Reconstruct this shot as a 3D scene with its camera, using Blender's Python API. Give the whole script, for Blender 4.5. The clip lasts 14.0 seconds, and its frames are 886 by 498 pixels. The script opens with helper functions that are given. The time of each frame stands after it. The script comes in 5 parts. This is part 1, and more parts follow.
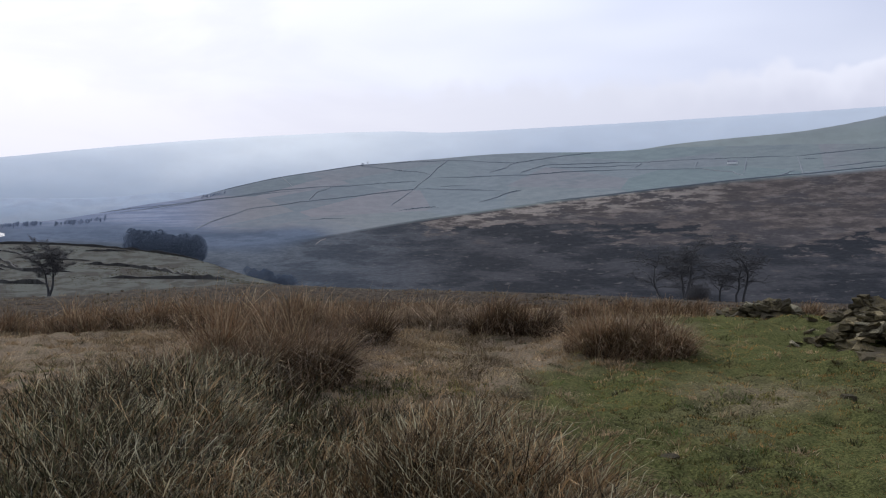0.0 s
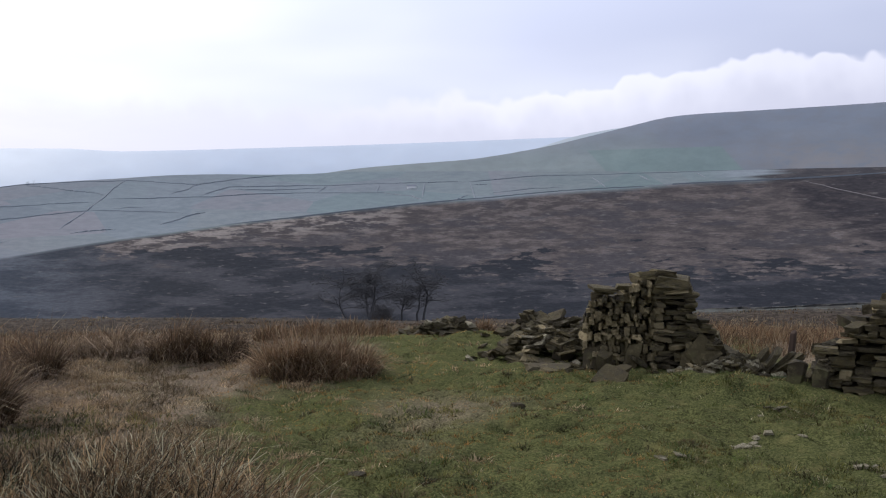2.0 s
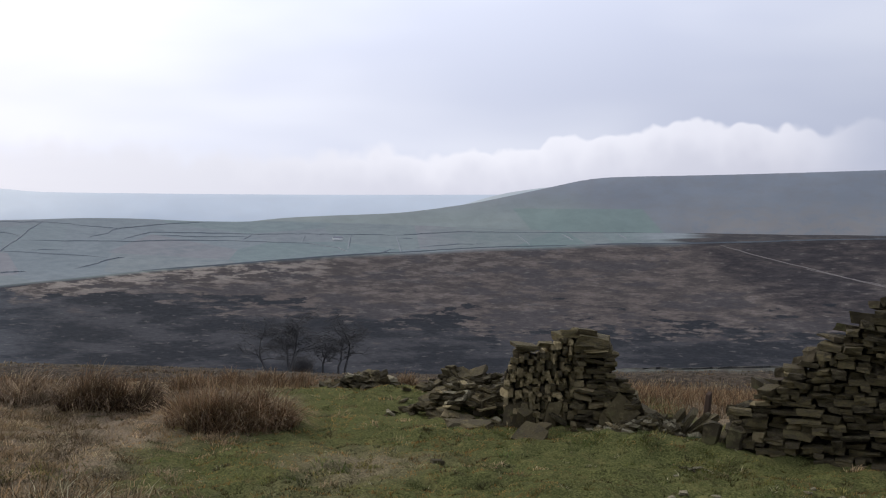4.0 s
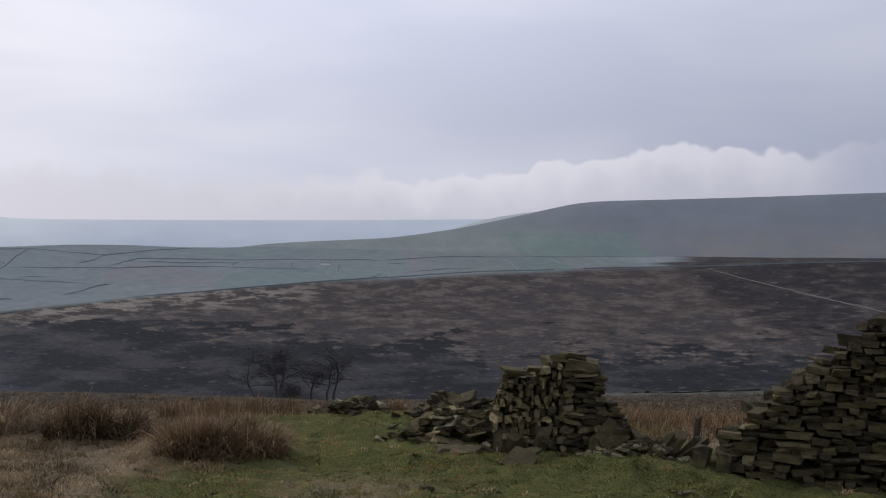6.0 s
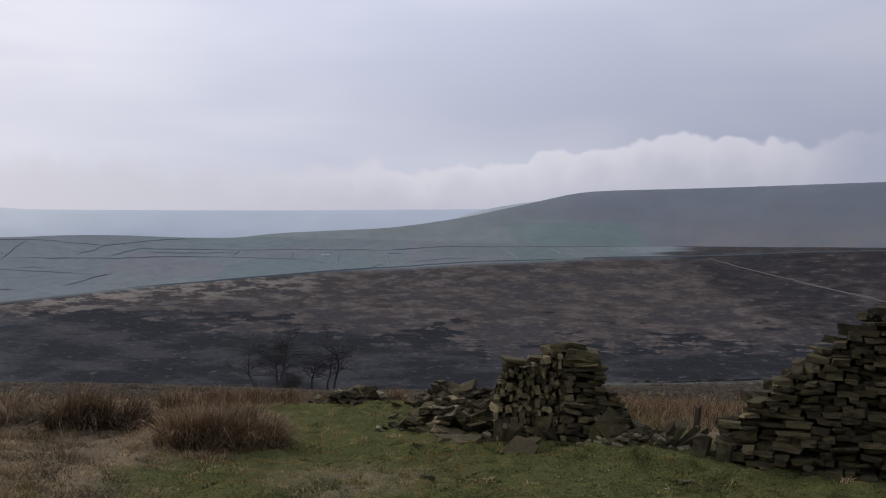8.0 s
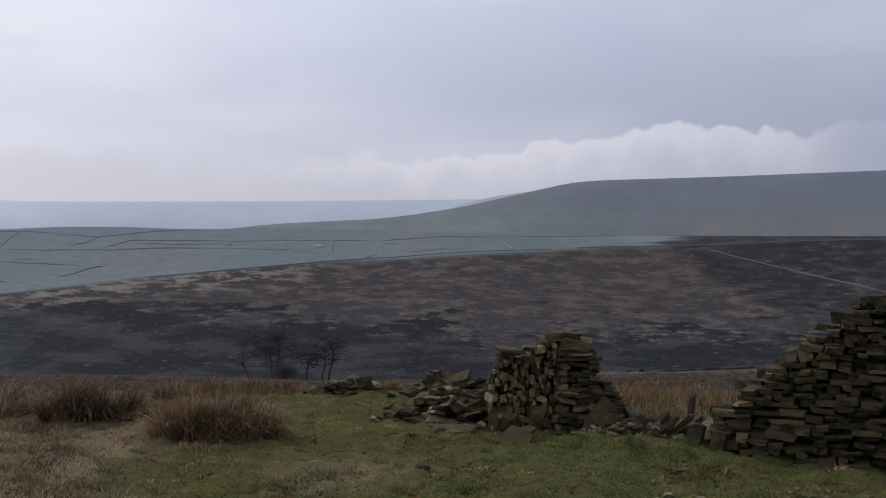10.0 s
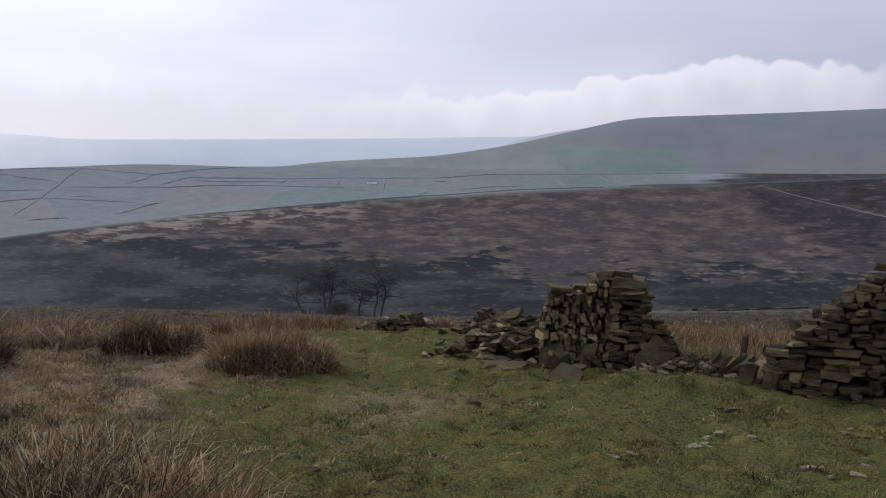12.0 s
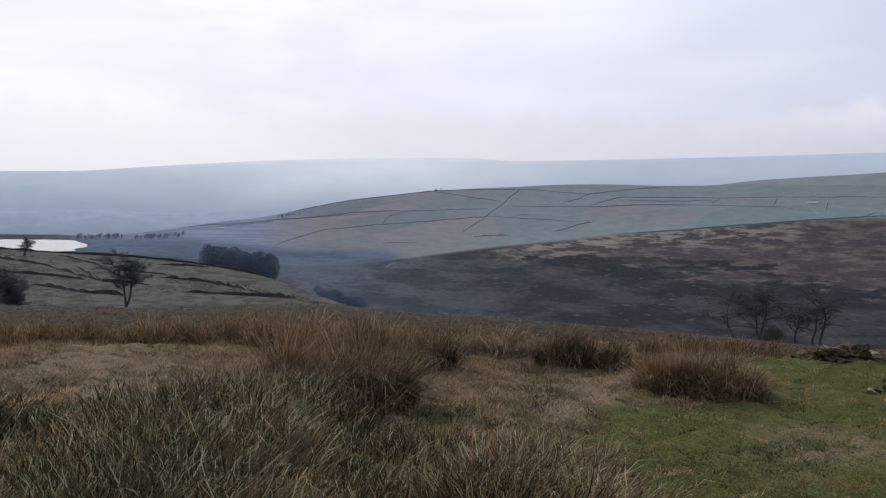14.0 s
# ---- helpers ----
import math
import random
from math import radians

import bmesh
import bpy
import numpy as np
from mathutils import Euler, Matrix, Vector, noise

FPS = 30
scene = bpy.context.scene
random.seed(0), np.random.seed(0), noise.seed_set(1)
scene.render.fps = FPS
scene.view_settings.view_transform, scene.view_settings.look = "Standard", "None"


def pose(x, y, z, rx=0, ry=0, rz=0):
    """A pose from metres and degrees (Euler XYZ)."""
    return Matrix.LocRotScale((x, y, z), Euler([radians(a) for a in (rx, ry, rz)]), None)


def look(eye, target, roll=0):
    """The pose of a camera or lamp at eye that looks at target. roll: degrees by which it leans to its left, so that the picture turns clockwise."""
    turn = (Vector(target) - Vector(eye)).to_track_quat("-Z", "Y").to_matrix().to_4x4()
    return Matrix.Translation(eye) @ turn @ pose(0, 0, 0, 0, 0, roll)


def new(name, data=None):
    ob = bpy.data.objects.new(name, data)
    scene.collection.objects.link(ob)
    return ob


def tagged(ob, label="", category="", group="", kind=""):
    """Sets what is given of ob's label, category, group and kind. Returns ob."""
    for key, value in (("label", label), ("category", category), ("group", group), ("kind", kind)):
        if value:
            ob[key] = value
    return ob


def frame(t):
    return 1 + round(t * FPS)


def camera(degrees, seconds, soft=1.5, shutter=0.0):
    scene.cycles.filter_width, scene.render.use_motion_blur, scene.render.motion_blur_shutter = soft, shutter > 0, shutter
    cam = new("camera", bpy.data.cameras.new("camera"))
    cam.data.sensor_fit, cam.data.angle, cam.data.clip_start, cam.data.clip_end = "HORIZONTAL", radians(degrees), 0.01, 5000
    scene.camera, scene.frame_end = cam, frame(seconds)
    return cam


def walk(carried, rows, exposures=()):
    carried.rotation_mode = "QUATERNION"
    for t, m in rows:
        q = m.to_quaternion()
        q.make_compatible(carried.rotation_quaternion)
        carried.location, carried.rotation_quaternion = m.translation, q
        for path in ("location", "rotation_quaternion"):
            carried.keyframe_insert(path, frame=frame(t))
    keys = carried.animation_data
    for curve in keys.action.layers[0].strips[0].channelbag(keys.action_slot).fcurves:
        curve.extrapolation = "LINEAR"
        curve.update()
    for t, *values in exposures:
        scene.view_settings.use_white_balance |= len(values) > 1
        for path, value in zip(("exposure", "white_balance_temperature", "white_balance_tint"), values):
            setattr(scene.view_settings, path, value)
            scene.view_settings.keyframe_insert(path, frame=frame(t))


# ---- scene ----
EYE = 1.55
cam = camera(50.0, 14.0, soft=1.15)
ROWS = [  # seconds, yaw, pitch, roll of a camera that turns on the spot
    (0.0, 0.09, -4.30, -1.20), (0.5, -7.38, -4.54, -0.6), (1.0, -15.46, -3.55, -1.02), (1.5, -16.77, -2.89, -0.87),
    (2.0, -18.74, -3.23, -0.57), (2.5, -20.46, -3.10, -0.61), (3.0, -21.47, -2.93, -0.13), (3.5, -22.43, -1.58, 1.08),
    (4.0, -23.24, 0.04, 1.35), (4.2, -23.52, 0.68, 1.37), (6.3, -23.91, 1.55, 1.03), (6.5, -23.84, 1.46, 1.02),
    (7.0, -23.76, 1.24, 1.14), (7.5, -23.77, 0.96, 1.10), (7.7, -23.82, 0.96, 1.04), (9.8, -24.29, 0.61, 0.72),
    (10.0, -24.26, 0.36, 0.72), (10.5, -24.29, -0.54, 0.81), (11.0, -25.02, -1.49, 0.02), (11.5, -26.80, -2.82, -0.28),
    (12.0, -21.21, -3.43, 0.81), (12.5, -11.89, -3.61, 0.6), (13.0, -3.82, -3.35, -0.31), (13.5, 4.87, -3.06, 0.2),
    (14.0, 4.31, -2.66, 0.92),
]
EXPOSURES = [  # seconds, stops, kelvin, tint
    (0.0, -0.07, 6250, 10), (0.5, -0.12, 6200, 11), (1.0, -0.06, 6200, 12), (2.0, 0.10, 6250, 12), (3.0, 0.08, 6300, 12), (4.0, 0.0, 6550, 9), (6.5, -0.41, 6550, 11),
    (10.0, -0.45, 6450, 11), (11.5, -0.35, 6450, 12), (12.0, -0.08, 6500, 11), (12.5, 0.05, 6450, 10), (13.5, 0.0, 6450, 10), (14.0, -0.18, 6450, 9),
]
walk(cam, [(t, pose(0, 0, EYE, 90 + p, 0, y) @ pose(0, 0, 0, 0, 0, r)) for t, y, p, r in ROWS], EXPOSURES)

# ---------------------------------------------------------------- light
SUN_AZ, SUN_EL = radians(-24), radians(32)  # azimuth to the right of +y
world = bpy.data.worlds.new("overcast_sky")
scene.world = world
world.use_nodes = True


class Nodes:
    """Short hand for a node tree."""

    def __init__(self, tree):
        self.tree = tree
        tree.nodes.clear()

    def add(self, kind, operation=""):
        n = self.tree.nodes.new(kind)
        if operation:
            n.operation = operation
        return n

    def put(self, value, socket):
        if hasattr(value, "is_linked"):
            self.tree.links.new(value, socket)
        elif value is not None:
            socket.default_value = value

    def math(self, op, a, b=None, c=None, clamp=False):
        n = self.add("ShaderNodeMath", op)
        n.use_clamp = clamp
        for v, s in zip((a, b, c), n.inputs):
            self.put(v, s)
        return n.outputs[0]

    def vmath(self, op, a, b=None):
        n = self.add("ShaderNodeVectorMath", op)
        self.put(a, n.inputs[0])
        self.put(b, n.inputs[1])
        return n.outputs["Value"] if op in ("DOT_PRODUCT", "LENGTH") else n.outputs[0]

    def mix(self, f, a, b, blend="MIX"):
        n = self.add("ShaderNodeMix")
        n.data_type, n.blend_type = "RGBA", blend
        self.put(f, n.inputs[0])
        for v, s in ((a, n.inputs[6]), (b, n.inputs[7])):
            self.put((*v, 1) if isinstance(v, tuple) else v, s)
        return n.outputs[2]

    def step(self, v, lo, hi, a=0.0, b=1.0):
        n = self.add("ShaderNodeMapRange")
        n.interpolation_type = "SMOOTHSTEP"
        for x, s in zip((v, lo, hi, a, b), n.inputs):
            self.put(x, s)
        return n.outputs[0]

    def noise(self, scale, detail=4.0, rough=0.55, vec=None, distort=0.0):
        n = self.add("ShaderNodeTexNoise")
        n.inputs["Scale"].default_value, n.inputs["Detail"].default_value = scale, detail
        n.inputs["Roughness"].default_value, n.inputs["Distortion"].default_value = rough, distort
        self.put(vec, n.inputs["Vector"])
        return n.outputs["Fac"]

    def scaled(self, vec, s):
        n = self.add("ShaderNodeVectorMath", "MULTIPLY")
        self.put(vec, n.inputs[0])
        n.inputs[1].default_value = s
        return n.outputs[0]


w = Nodes(world.node_tree)
way = w.add("ShaderNodeTexCoord").outputs["Generated"]
axis = w.add("ShaderNodeSeparateXYZ")
w.put(way, axis.inputs[0])
up = axis.outputs["Z"]
turn = w.math("ARCTAN2", axis.outputs["X"], axis.outputs["Y"])
sky = w.add("ShaderNodeTexSky")
sky.sky_type, sky.sun_disc, sky.sun_elevation, sky.sun_rotation = "NISHITA", False, SUN_EL, SUN_AZ
sky.air_density, sky.dust_density = 1.5, 3.0
# broad stratus: flattened noise over the dome
flat = w.add("ShaderNodeCombineXYZ")
w.put(w.math("MULTIPLY", turn, 1.6), flat.inputs[0])
w.put(w.math("MULTIPLY", up, 5.5), flat.inputs[1])
broad = w.step(w.noise(1.3, 3, 0.45, flat.outputs[0], 0.2), 0.34, 0.68)
cloud = w.mix(broad, (0.68, 0.73, 0.89), (0.85, 0.89, 1.01))
# the brighter part of the cloud sheet, where the sun stands behind it
sun_way = (math.sin(SUN_AZ) * math.cos(SUN_EL), math.cos(SUN_AZ) * math.cos(SUN_EL), math.sin(SUN_EL))
near_sun = w.step(w.vmath("DOT_PRODUCT", way, sun_way), 0.75, 0.97)
cloud = w.mix(1.0, cloud, w.mix(w.step(w.vmath("DOT_PRODUCT", way, sun_way), 0.1, 0.85), (0.80, 0.81, 0.83), (1.06, 1.05, 1.04)), "MULTIPLY")
cloud = w.mix(1.0, cloud, w.mix(w.step(turn, -0.10, 0.95), (1.07, 1.07, 1.07), (0.82, 0.83, 0.86)), "MULTIPLY")
cloud = w.mix(1.0, cloud, w.mix(w.step(up, 0.13, 0.30), (1, 1, 1), (1.26, 1.25, 1.22)), "MULTIPLY")
# low bank of cumulus with a billowed top: bright along its rim, greyer towards its foot
puff = w.add("ShaderNodeCombineXYZ")
w.put(w.math("MULTIPLY", turn, 18.0), puff.inputs[0])
w.put(w.math("MULTIPLY", up, 16.0), puff.inputs[1])


def lobes(scale, smoothness):
    v = w.add("ShaderNodeTexVoronoi")
    v.feature = "SMOOTH_F1"
    v.inputs["Scale"].default_value, v.inputs["Smoothness"].default_value = scale, smoothness
    w.put(puff.outputs[0], v.inputs["Vector"])
    return v.outputs["Distance"]


billow = w.noise(0.55, 3, 0.5, puff.outputs[0])
lumps = w.math("ADD", w.math("MULTIPLY_ADD", lobes(1.5, 0.3), -0.020, 0.012), w.math("MULTIPLY_ADD", lobes(4.0, 0.3), -0.008, 0.004))
rising = w.math("MAXIMUM", w.math("MULTIPLY_ADD", turn, 0.150, 0.036), 0.104)
edge = w.math("ADD", w.math("ADD", w.math("MINIMUM", rising, 0.133), lumps), w.math("MULTIPLY", w.math("SUBTRACT", billow, 0.5), 0.032))
inside = w.math("SUBTRACT", edge, up)
crisp = w.step(turn, 0.05, 0.5, 0.030, 0.006)
bank = w.step(w.math("DIVIDE", inside, crisp), 0.0, 1.0)
pale = w.mix(w.step(inside, 0.0, 0.055), (0.93, 0.94, 1.03), (0.70, 0.715, 0.825))
pale = w.mix(w.step(turn, 0.45, 0.05), pale, (0.79, 0.81, 0.91))
pale = w.mix(1.0, pale, w.mix(w.step(turn, 0.5, 0.95), (1, 1, 1), (0.84, 0.84, 0.86)), "MULTIPLY")
cloud = w.mix(w.math("MULTIPLY", bank, w.step(turn, 0.74, 0.85, 0.92, 0.15)), cloud, pale)
cloud = w.mix(w.math("MULTIPLY", near_sun, 0.8), cloud, w.mix(w.step(w.noise(2.2, 5, 0.55, flat.outputs[0], 0.6), 0.34, 0.62), (0.95, 0.965, 1.09), (1.12, 1.13, 1.21)))
cloud = w.mix(1.0, cloud, (1.0, 0.995, 1.02), "MULTIPLY")
back_a, back_b = w.add("ShaderNodeBackground"), w.add("ShaderNodeBackground")
w.put(sky.outputs[0], back_a.inputs[0])
back_a.inputs[1].default_value = 0.1
w.put(cloud, back_b.inputs[0])
back_b.inputs[1].default_value = 1.0
blend = w.add("ShaderNodeMixShader")
blend.inputs[0].default_value = 0.94
w.put(back_a.outputs[0], blend.inputs[1])
w.put(back_b.outputs[0], blend.inputs[2])
w.put(blend.outputs[0], w.add("ShaderNodeOutputWorld").inputs[0])

sun = new("sun", bpy.data.lights.new("sun", "SUN"))
sun.data.energy, sun.data.angle, sun.data.color = 1.85, radians(20), (1.0, 0.94, 0.84)
sun.matrix_world = look(Vector(sun_way) * 50, (0, 0, 0))


# ---------------------------------------------------------------- materials
def material(name, build, rough=0.9, spec=0.2, bump=None):
    m = bpy.data.materials.new(name)
    m.use_nodes = True
    n = Nodes(m.node_tree)
    n.bsdf = n.add("ShaderNodeBsdfPrincipled")
    n.bsdf.inputs["Roughness"].default_value = rough
    n.bsdf.inputs["Specular IOR Level"].default_value = spec
    n.out = n.add("ShaderNodeOutputMaterial")
    n.put(n.bsdf.outputs[0], n.out.inputs[0])
    n.put(build(n), n.bsdf.inputs["Base Color"])
    return m


def relief(n, height, distance, strength=0.6):
    b = n.add("ShaderNodeBump")
    b.inputs["Strength"].default_value, b.inputs["Distance"].default_value = strength, distance
    n.put(height, b.inputs["Height"])
    n.put(b.outputs[0], n.bsdf.inputs["Normal"])


def attribute(n, name, kind="Color"):
    a = n.add("ShaderNodeAttribute")
    a.attribute_name = name
    return a.outputs[kind]


def land_look(n):
    """Turf and straw near by, bleached pasture on the spur, heather moor and enclosed fields over the valley."""
    place = n.add("ShaderNodeTexCoord").outputs["Object"]
    flat = n.scaled(place, (1, 1, 0))
    zone = n.add("ShaderNodeSeparateColor")
    n.put(attribute(n, "zone"), zone.inputs[0])
    moor, field, spur = zone.outputs
    extra = n.add("ShaderNodeSeparateColor")
    n.put(attribute(n, "detail"), extra.inputs[0])
    green, rise, warm = extra.outputs
    at = n.add("ShaderNodeSeparateXYZ")
    n.put(place, at.inputs[0])
    streak = n.add("ShaderNodeCombineXYZ")
    n.put(n.math("MULTIPLY", n.math("ARCTAN2", at.outputs[0], at.outputs[1]), 700.0), streak.inputs[0])
    n.put(n.math("MULTIPLY", n.math("DIVIDE", n.math("SUBTRACT", at.outputs[2], EYE), n.vmath("LENGTH", flat)), 3500.0), streak.inputs[1])
    along = streak.outputs[0]
    # near ground
    fine, mid, wide = n.noise(60, 4, 0.7, place), n.noise(5, 4, 0.6, flat), n.noise(0.8, 3, 0.5, flat)
    turf = n.mix(n.step(fine, 0.35, 0.7), (0.038, 0.042, 0.015), (0.135, 0.138, 0.050))
    turf = n.mix(n.math("MULTIPLY", n.step(mid, 0.52, 0.75), 0.6), turf, (0.165, 0.145, 0.058))
    straw = n.mix(n.step(fine, 0.3, 0.7), (0.09, 0.070, 0.045), (0.275, 0.212, 0.143))
    straw = n.mix(n.step(mid, 0.55, 0.7), straw, (0.07, 0.065, 0.03))
    straw = n.mix(attribute(n, "zone", "Alpha"), n.mix(n.step(n.noise(0.22, 7, 0.72, along, 0.4), 0.42, 0.58), (0.027, 0.022, 0.016), (0.078, 0.061, 0.045)), straw)
    near = n.mix(n.step(n.math("ADD", green, n.math("MULTIPLY_ADD", wide, 0.9, -0.45)), 0.22, 0.78), straw, turf)
    # dead litter under the sedge, painted dark for the shade between blades
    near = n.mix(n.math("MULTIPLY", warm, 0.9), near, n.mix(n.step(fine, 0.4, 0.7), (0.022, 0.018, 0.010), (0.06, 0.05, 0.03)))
    # bleached pasture with rushy patches; heather moor: brown heath, dark burnt and wet parts, pale bent grass
    p1, p2 = n.noise(0.06, 8, 0.68, along, 0.4), n.noise(0.35, 4, 0.65, along)
    pasture = n.mix(n.step(p1, 0.44, 0.58), (0.088, 0.094, 0.083), (0.052, 0.049, 0.043))
    pasture = n.mix(n.math("MULTIPLY", n.step(p2, 0.48, 0.70), 0.5), pasture, (0.082, 0.072, 0.048))
    m1, m2, m3 = n.noise(0.016, 9, 0.66, along, 0.15), n.noise(0.05, 9, 0.66, along, 0.1), n.noise(0.005, 3, 0.5, along)
    heath = n.mix(n.step(m2, 0.40, 0.60), (0.055, 0.049, 0.048), (0.094, 0.080, 0.074))
    heath = n.mix(n.math("MULTIPLY", n.step(m1, 0.52, 0.56), 0.7), heath, (0.048, 0.046, 0.050))
    bent = n.math("MULTIPLY", n.step(n.math("ADD", m2, n.math("MULTIPLY", n.math("SUBTRACT", m3, 0.5), 0.5)), 0.58, 0.66), 0.22)
    heath = n.mix(bent, heath, (0.165, 0.148, 0.138))
    heath = n.mix(n.math("MULTIPLY", warm, n.math("MULTIPLY", n.step(m2, 0.47, 0.56), 0.8)), heath, (0.215, 0.190, 0.168))
    heath = n.mix(n.math("MULTIPLY", spur, n.step(m2, 0.36, 0.64, 1.0, 0.5)), heath, (0.030, 0.028, 0.031))
    dark = n.step(n.math("ADD", rise, n.math("ADD", n.math("MULTIPLY", n.math("SUBTRACT", m1, 0.5), 1.3), n.math("MULTIPLY", n.math("SUBTRACT", m2, 0.5), 0.9))), 0.49, 0.55, 1.0, 0.0)
    # towards the left the dark parts are paled and blued by painted haze
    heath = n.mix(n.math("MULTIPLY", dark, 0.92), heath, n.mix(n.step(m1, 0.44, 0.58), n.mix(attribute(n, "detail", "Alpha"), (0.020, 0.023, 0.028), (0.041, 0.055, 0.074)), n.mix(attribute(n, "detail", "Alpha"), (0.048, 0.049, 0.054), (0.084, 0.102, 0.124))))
    fleck = n.math("MULTIPLY", n.step(n.noise(0.10, 6, 0.6, along), 0.60, 0.66), n.math("MULTIPLY_ADD", attribute(n, "detail", "Alpha"), -0.5, 0.5))
    heath = n.mix(fleck, heath, (0.125, 0.116, 0.110))
    speck = n.noise(0.22, 5, 0.7, along)
    heath = n.mix(1.0, heath, n.mix(n.step(speck, 0.32, 0.68), (0.80, 0.81, 0.82), (1.18, 1.17, 1.15)), "MULTIPLY")
    # enclosed fields, each with its own tint; haze is mixed in as pale blue
    plots = n.add("ShaderNodeTexVoronoi")
    plots.inputs["Scale"].default_value = 0.012
    n.put(along, plots.inputs["Vector"])
    tint = n.add("ShaderNodeSeparateColor")
    n.put(plots.outputs["Color"], tint.inputs[0])
    f1 = n.noise(0.03, 8, 0.7, along)
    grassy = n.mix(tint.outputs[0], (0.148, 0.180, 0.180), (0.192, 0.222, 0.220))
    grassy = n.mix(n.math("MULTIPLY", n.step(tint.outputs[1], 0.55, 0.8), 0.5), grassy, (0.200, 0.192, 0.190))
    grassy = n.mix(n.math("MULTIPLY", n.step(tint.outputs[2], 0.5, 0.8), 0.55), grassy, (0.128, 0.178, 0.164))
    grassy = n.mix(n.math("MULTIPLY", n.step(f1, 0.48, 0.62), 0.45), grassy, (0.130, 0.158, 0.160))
    # haze painted into the colour, stronger towards the left
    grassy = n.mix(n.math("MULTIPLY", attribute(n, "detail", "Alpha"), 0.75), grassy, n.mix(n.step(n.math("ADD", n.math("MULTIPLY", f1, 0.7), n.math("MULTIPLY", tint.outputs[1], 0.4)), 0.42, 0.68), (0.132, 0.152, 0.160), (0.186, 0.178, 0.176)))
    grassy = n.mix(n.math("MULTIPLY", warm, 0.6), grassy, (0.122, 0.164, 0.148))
    # far left end: strips of hazy blue painted over the fields
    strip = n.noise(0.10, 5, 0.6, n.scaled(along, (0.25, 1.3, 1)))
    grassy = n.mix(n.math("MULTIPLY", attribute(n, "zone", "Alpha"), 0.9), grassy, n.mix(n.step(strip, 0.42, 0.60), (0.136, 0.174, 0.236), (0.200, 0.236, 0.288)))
    # the bracken and scrub of the clough under the fields, with haze blue in the colour
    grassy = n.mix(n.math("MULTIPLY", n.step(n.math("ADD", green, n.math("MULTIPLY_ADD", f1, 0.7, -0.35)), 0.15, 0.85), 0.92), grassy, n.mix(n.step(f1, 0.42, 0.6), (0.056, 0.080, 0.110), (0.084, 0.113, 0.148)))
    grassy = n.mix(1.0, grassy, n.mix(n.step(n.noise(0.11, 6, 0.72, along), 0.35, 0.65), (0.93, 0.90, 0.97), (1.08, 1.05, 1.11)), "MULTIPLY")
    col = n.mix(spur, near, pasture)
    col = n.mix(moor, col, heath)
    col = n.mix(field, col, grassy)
    relief(n, n.math("ADD", n.math("MULTIPLY", fine, 0.6), mid), 0.03, 0.7)
    return col


def blade_look(n):
    """Grass, sedge and rush blades: each carries its own tint."""
    tone = attribute(n, "tint")
    place = n.add("ShaderNodeTexCoord").outputs["Object"]
    tone = n.mix(n.math("MULTIPLY", n.noise(25, 3, 0.6, place), 0.3), tone, (0.05, 0.04, 0.02))
    thin = n.add("ShaderNodeBsdfTranslucent")
    n.put(tone, thin.inputs[0])
    both = n.add("ShaderNodeMixShader")
    both.inputs[0].default_value = 0.24
    n.put(n.bsdf.outputs[0], both.inputs[1])
    n.put(thin.outputs[0], both.inputs[2])
    n.put(both.outputs[0], n.out.inputs[0])
    return tone


def stone_look(n):
    place = n.add("ShaderNodeTexCoord").outputs["Object"]
    chance = n.add("ShaderNodeObjectInfo").outputs["Random"]
    moved = n.add("ShaderNodeVectorMath", "ADD")
    n.put(place, moved.inputs[0])
    lift = n.add("ShaderNodeCombineXYZ")
    for s, k in zip(lift.inputs, (37.0, 91.0, 53.0)):
        n.put(n.math("MULTIPLY", chance, k), s)
    n.put(lift.outputs[0], moved.inputs[1])
    v = moved.outputs[0]
    grain, blot, moss = n.noise(14, 6, 0.7, v), n.noise(2.2, 4, 0.6, v), n.noise(3.1, 5, 0.65, n.scaled(v, (1, 1, 1.3)))
    base = n.mix(chance, (0.022, 0.018, 0.010), (0.138, 0.111, 0.054))
    base = n.mix(n.step(blot, 0.42, 0.62), base, (0.066, 0.054, 0.034))
    base = n.mix(n.math("MULTIPLY", n.step(grain, 0.5, 0.7), 0.6), base, (0.160, 0.133, 0.070))
    base = n.mix(n.math("MULTIPLY", n.step(moss, 0.54, 0.68), 0.5), base, (0.108, 0.104, 0.042))
    base = n.mix(n.math("MULTIPLY", n.step(grain, 0.28, 0.45, 1.0, 0.0), 0.8), base, (0.026, 0.022, 0.014))
    relief(n, n.math("ADD", grain, n.math("MULTIPLY", blot, 1.5)), 0.02, 0.8)
    return base


def bright_ochre_look(n):
    """Broken faces of the wall's inside: ochre, and lightened to carry the light that falls on them."""
    place = n.add("ShaderNodeTexCoord").outputs["Object"]
    chance = n.add("ShaderNodeObjectInfo").outputs["Random"]
    grain, blot = n.noise(11, 6, 0.7, place), n.noise(2.5, 4, 0.6, place)
    base = n.mix(chance, (0.095, 0.077, 0.042), (0.35, 0.28, 0.15))
    base = n.mix(n.step(blot, 0.45, 0.65), base, (0.17, 0.135, 0.068))
    base = n.mix(n.math("MULTIPLY", n.step(grain, 0.28, 0.45, 1.0, 0.0), 0.7), base, (0.04, 0.032, 0.018))
    relief(n, n.math("ADD", grain, blot), 0.02, 0.8)
    return base


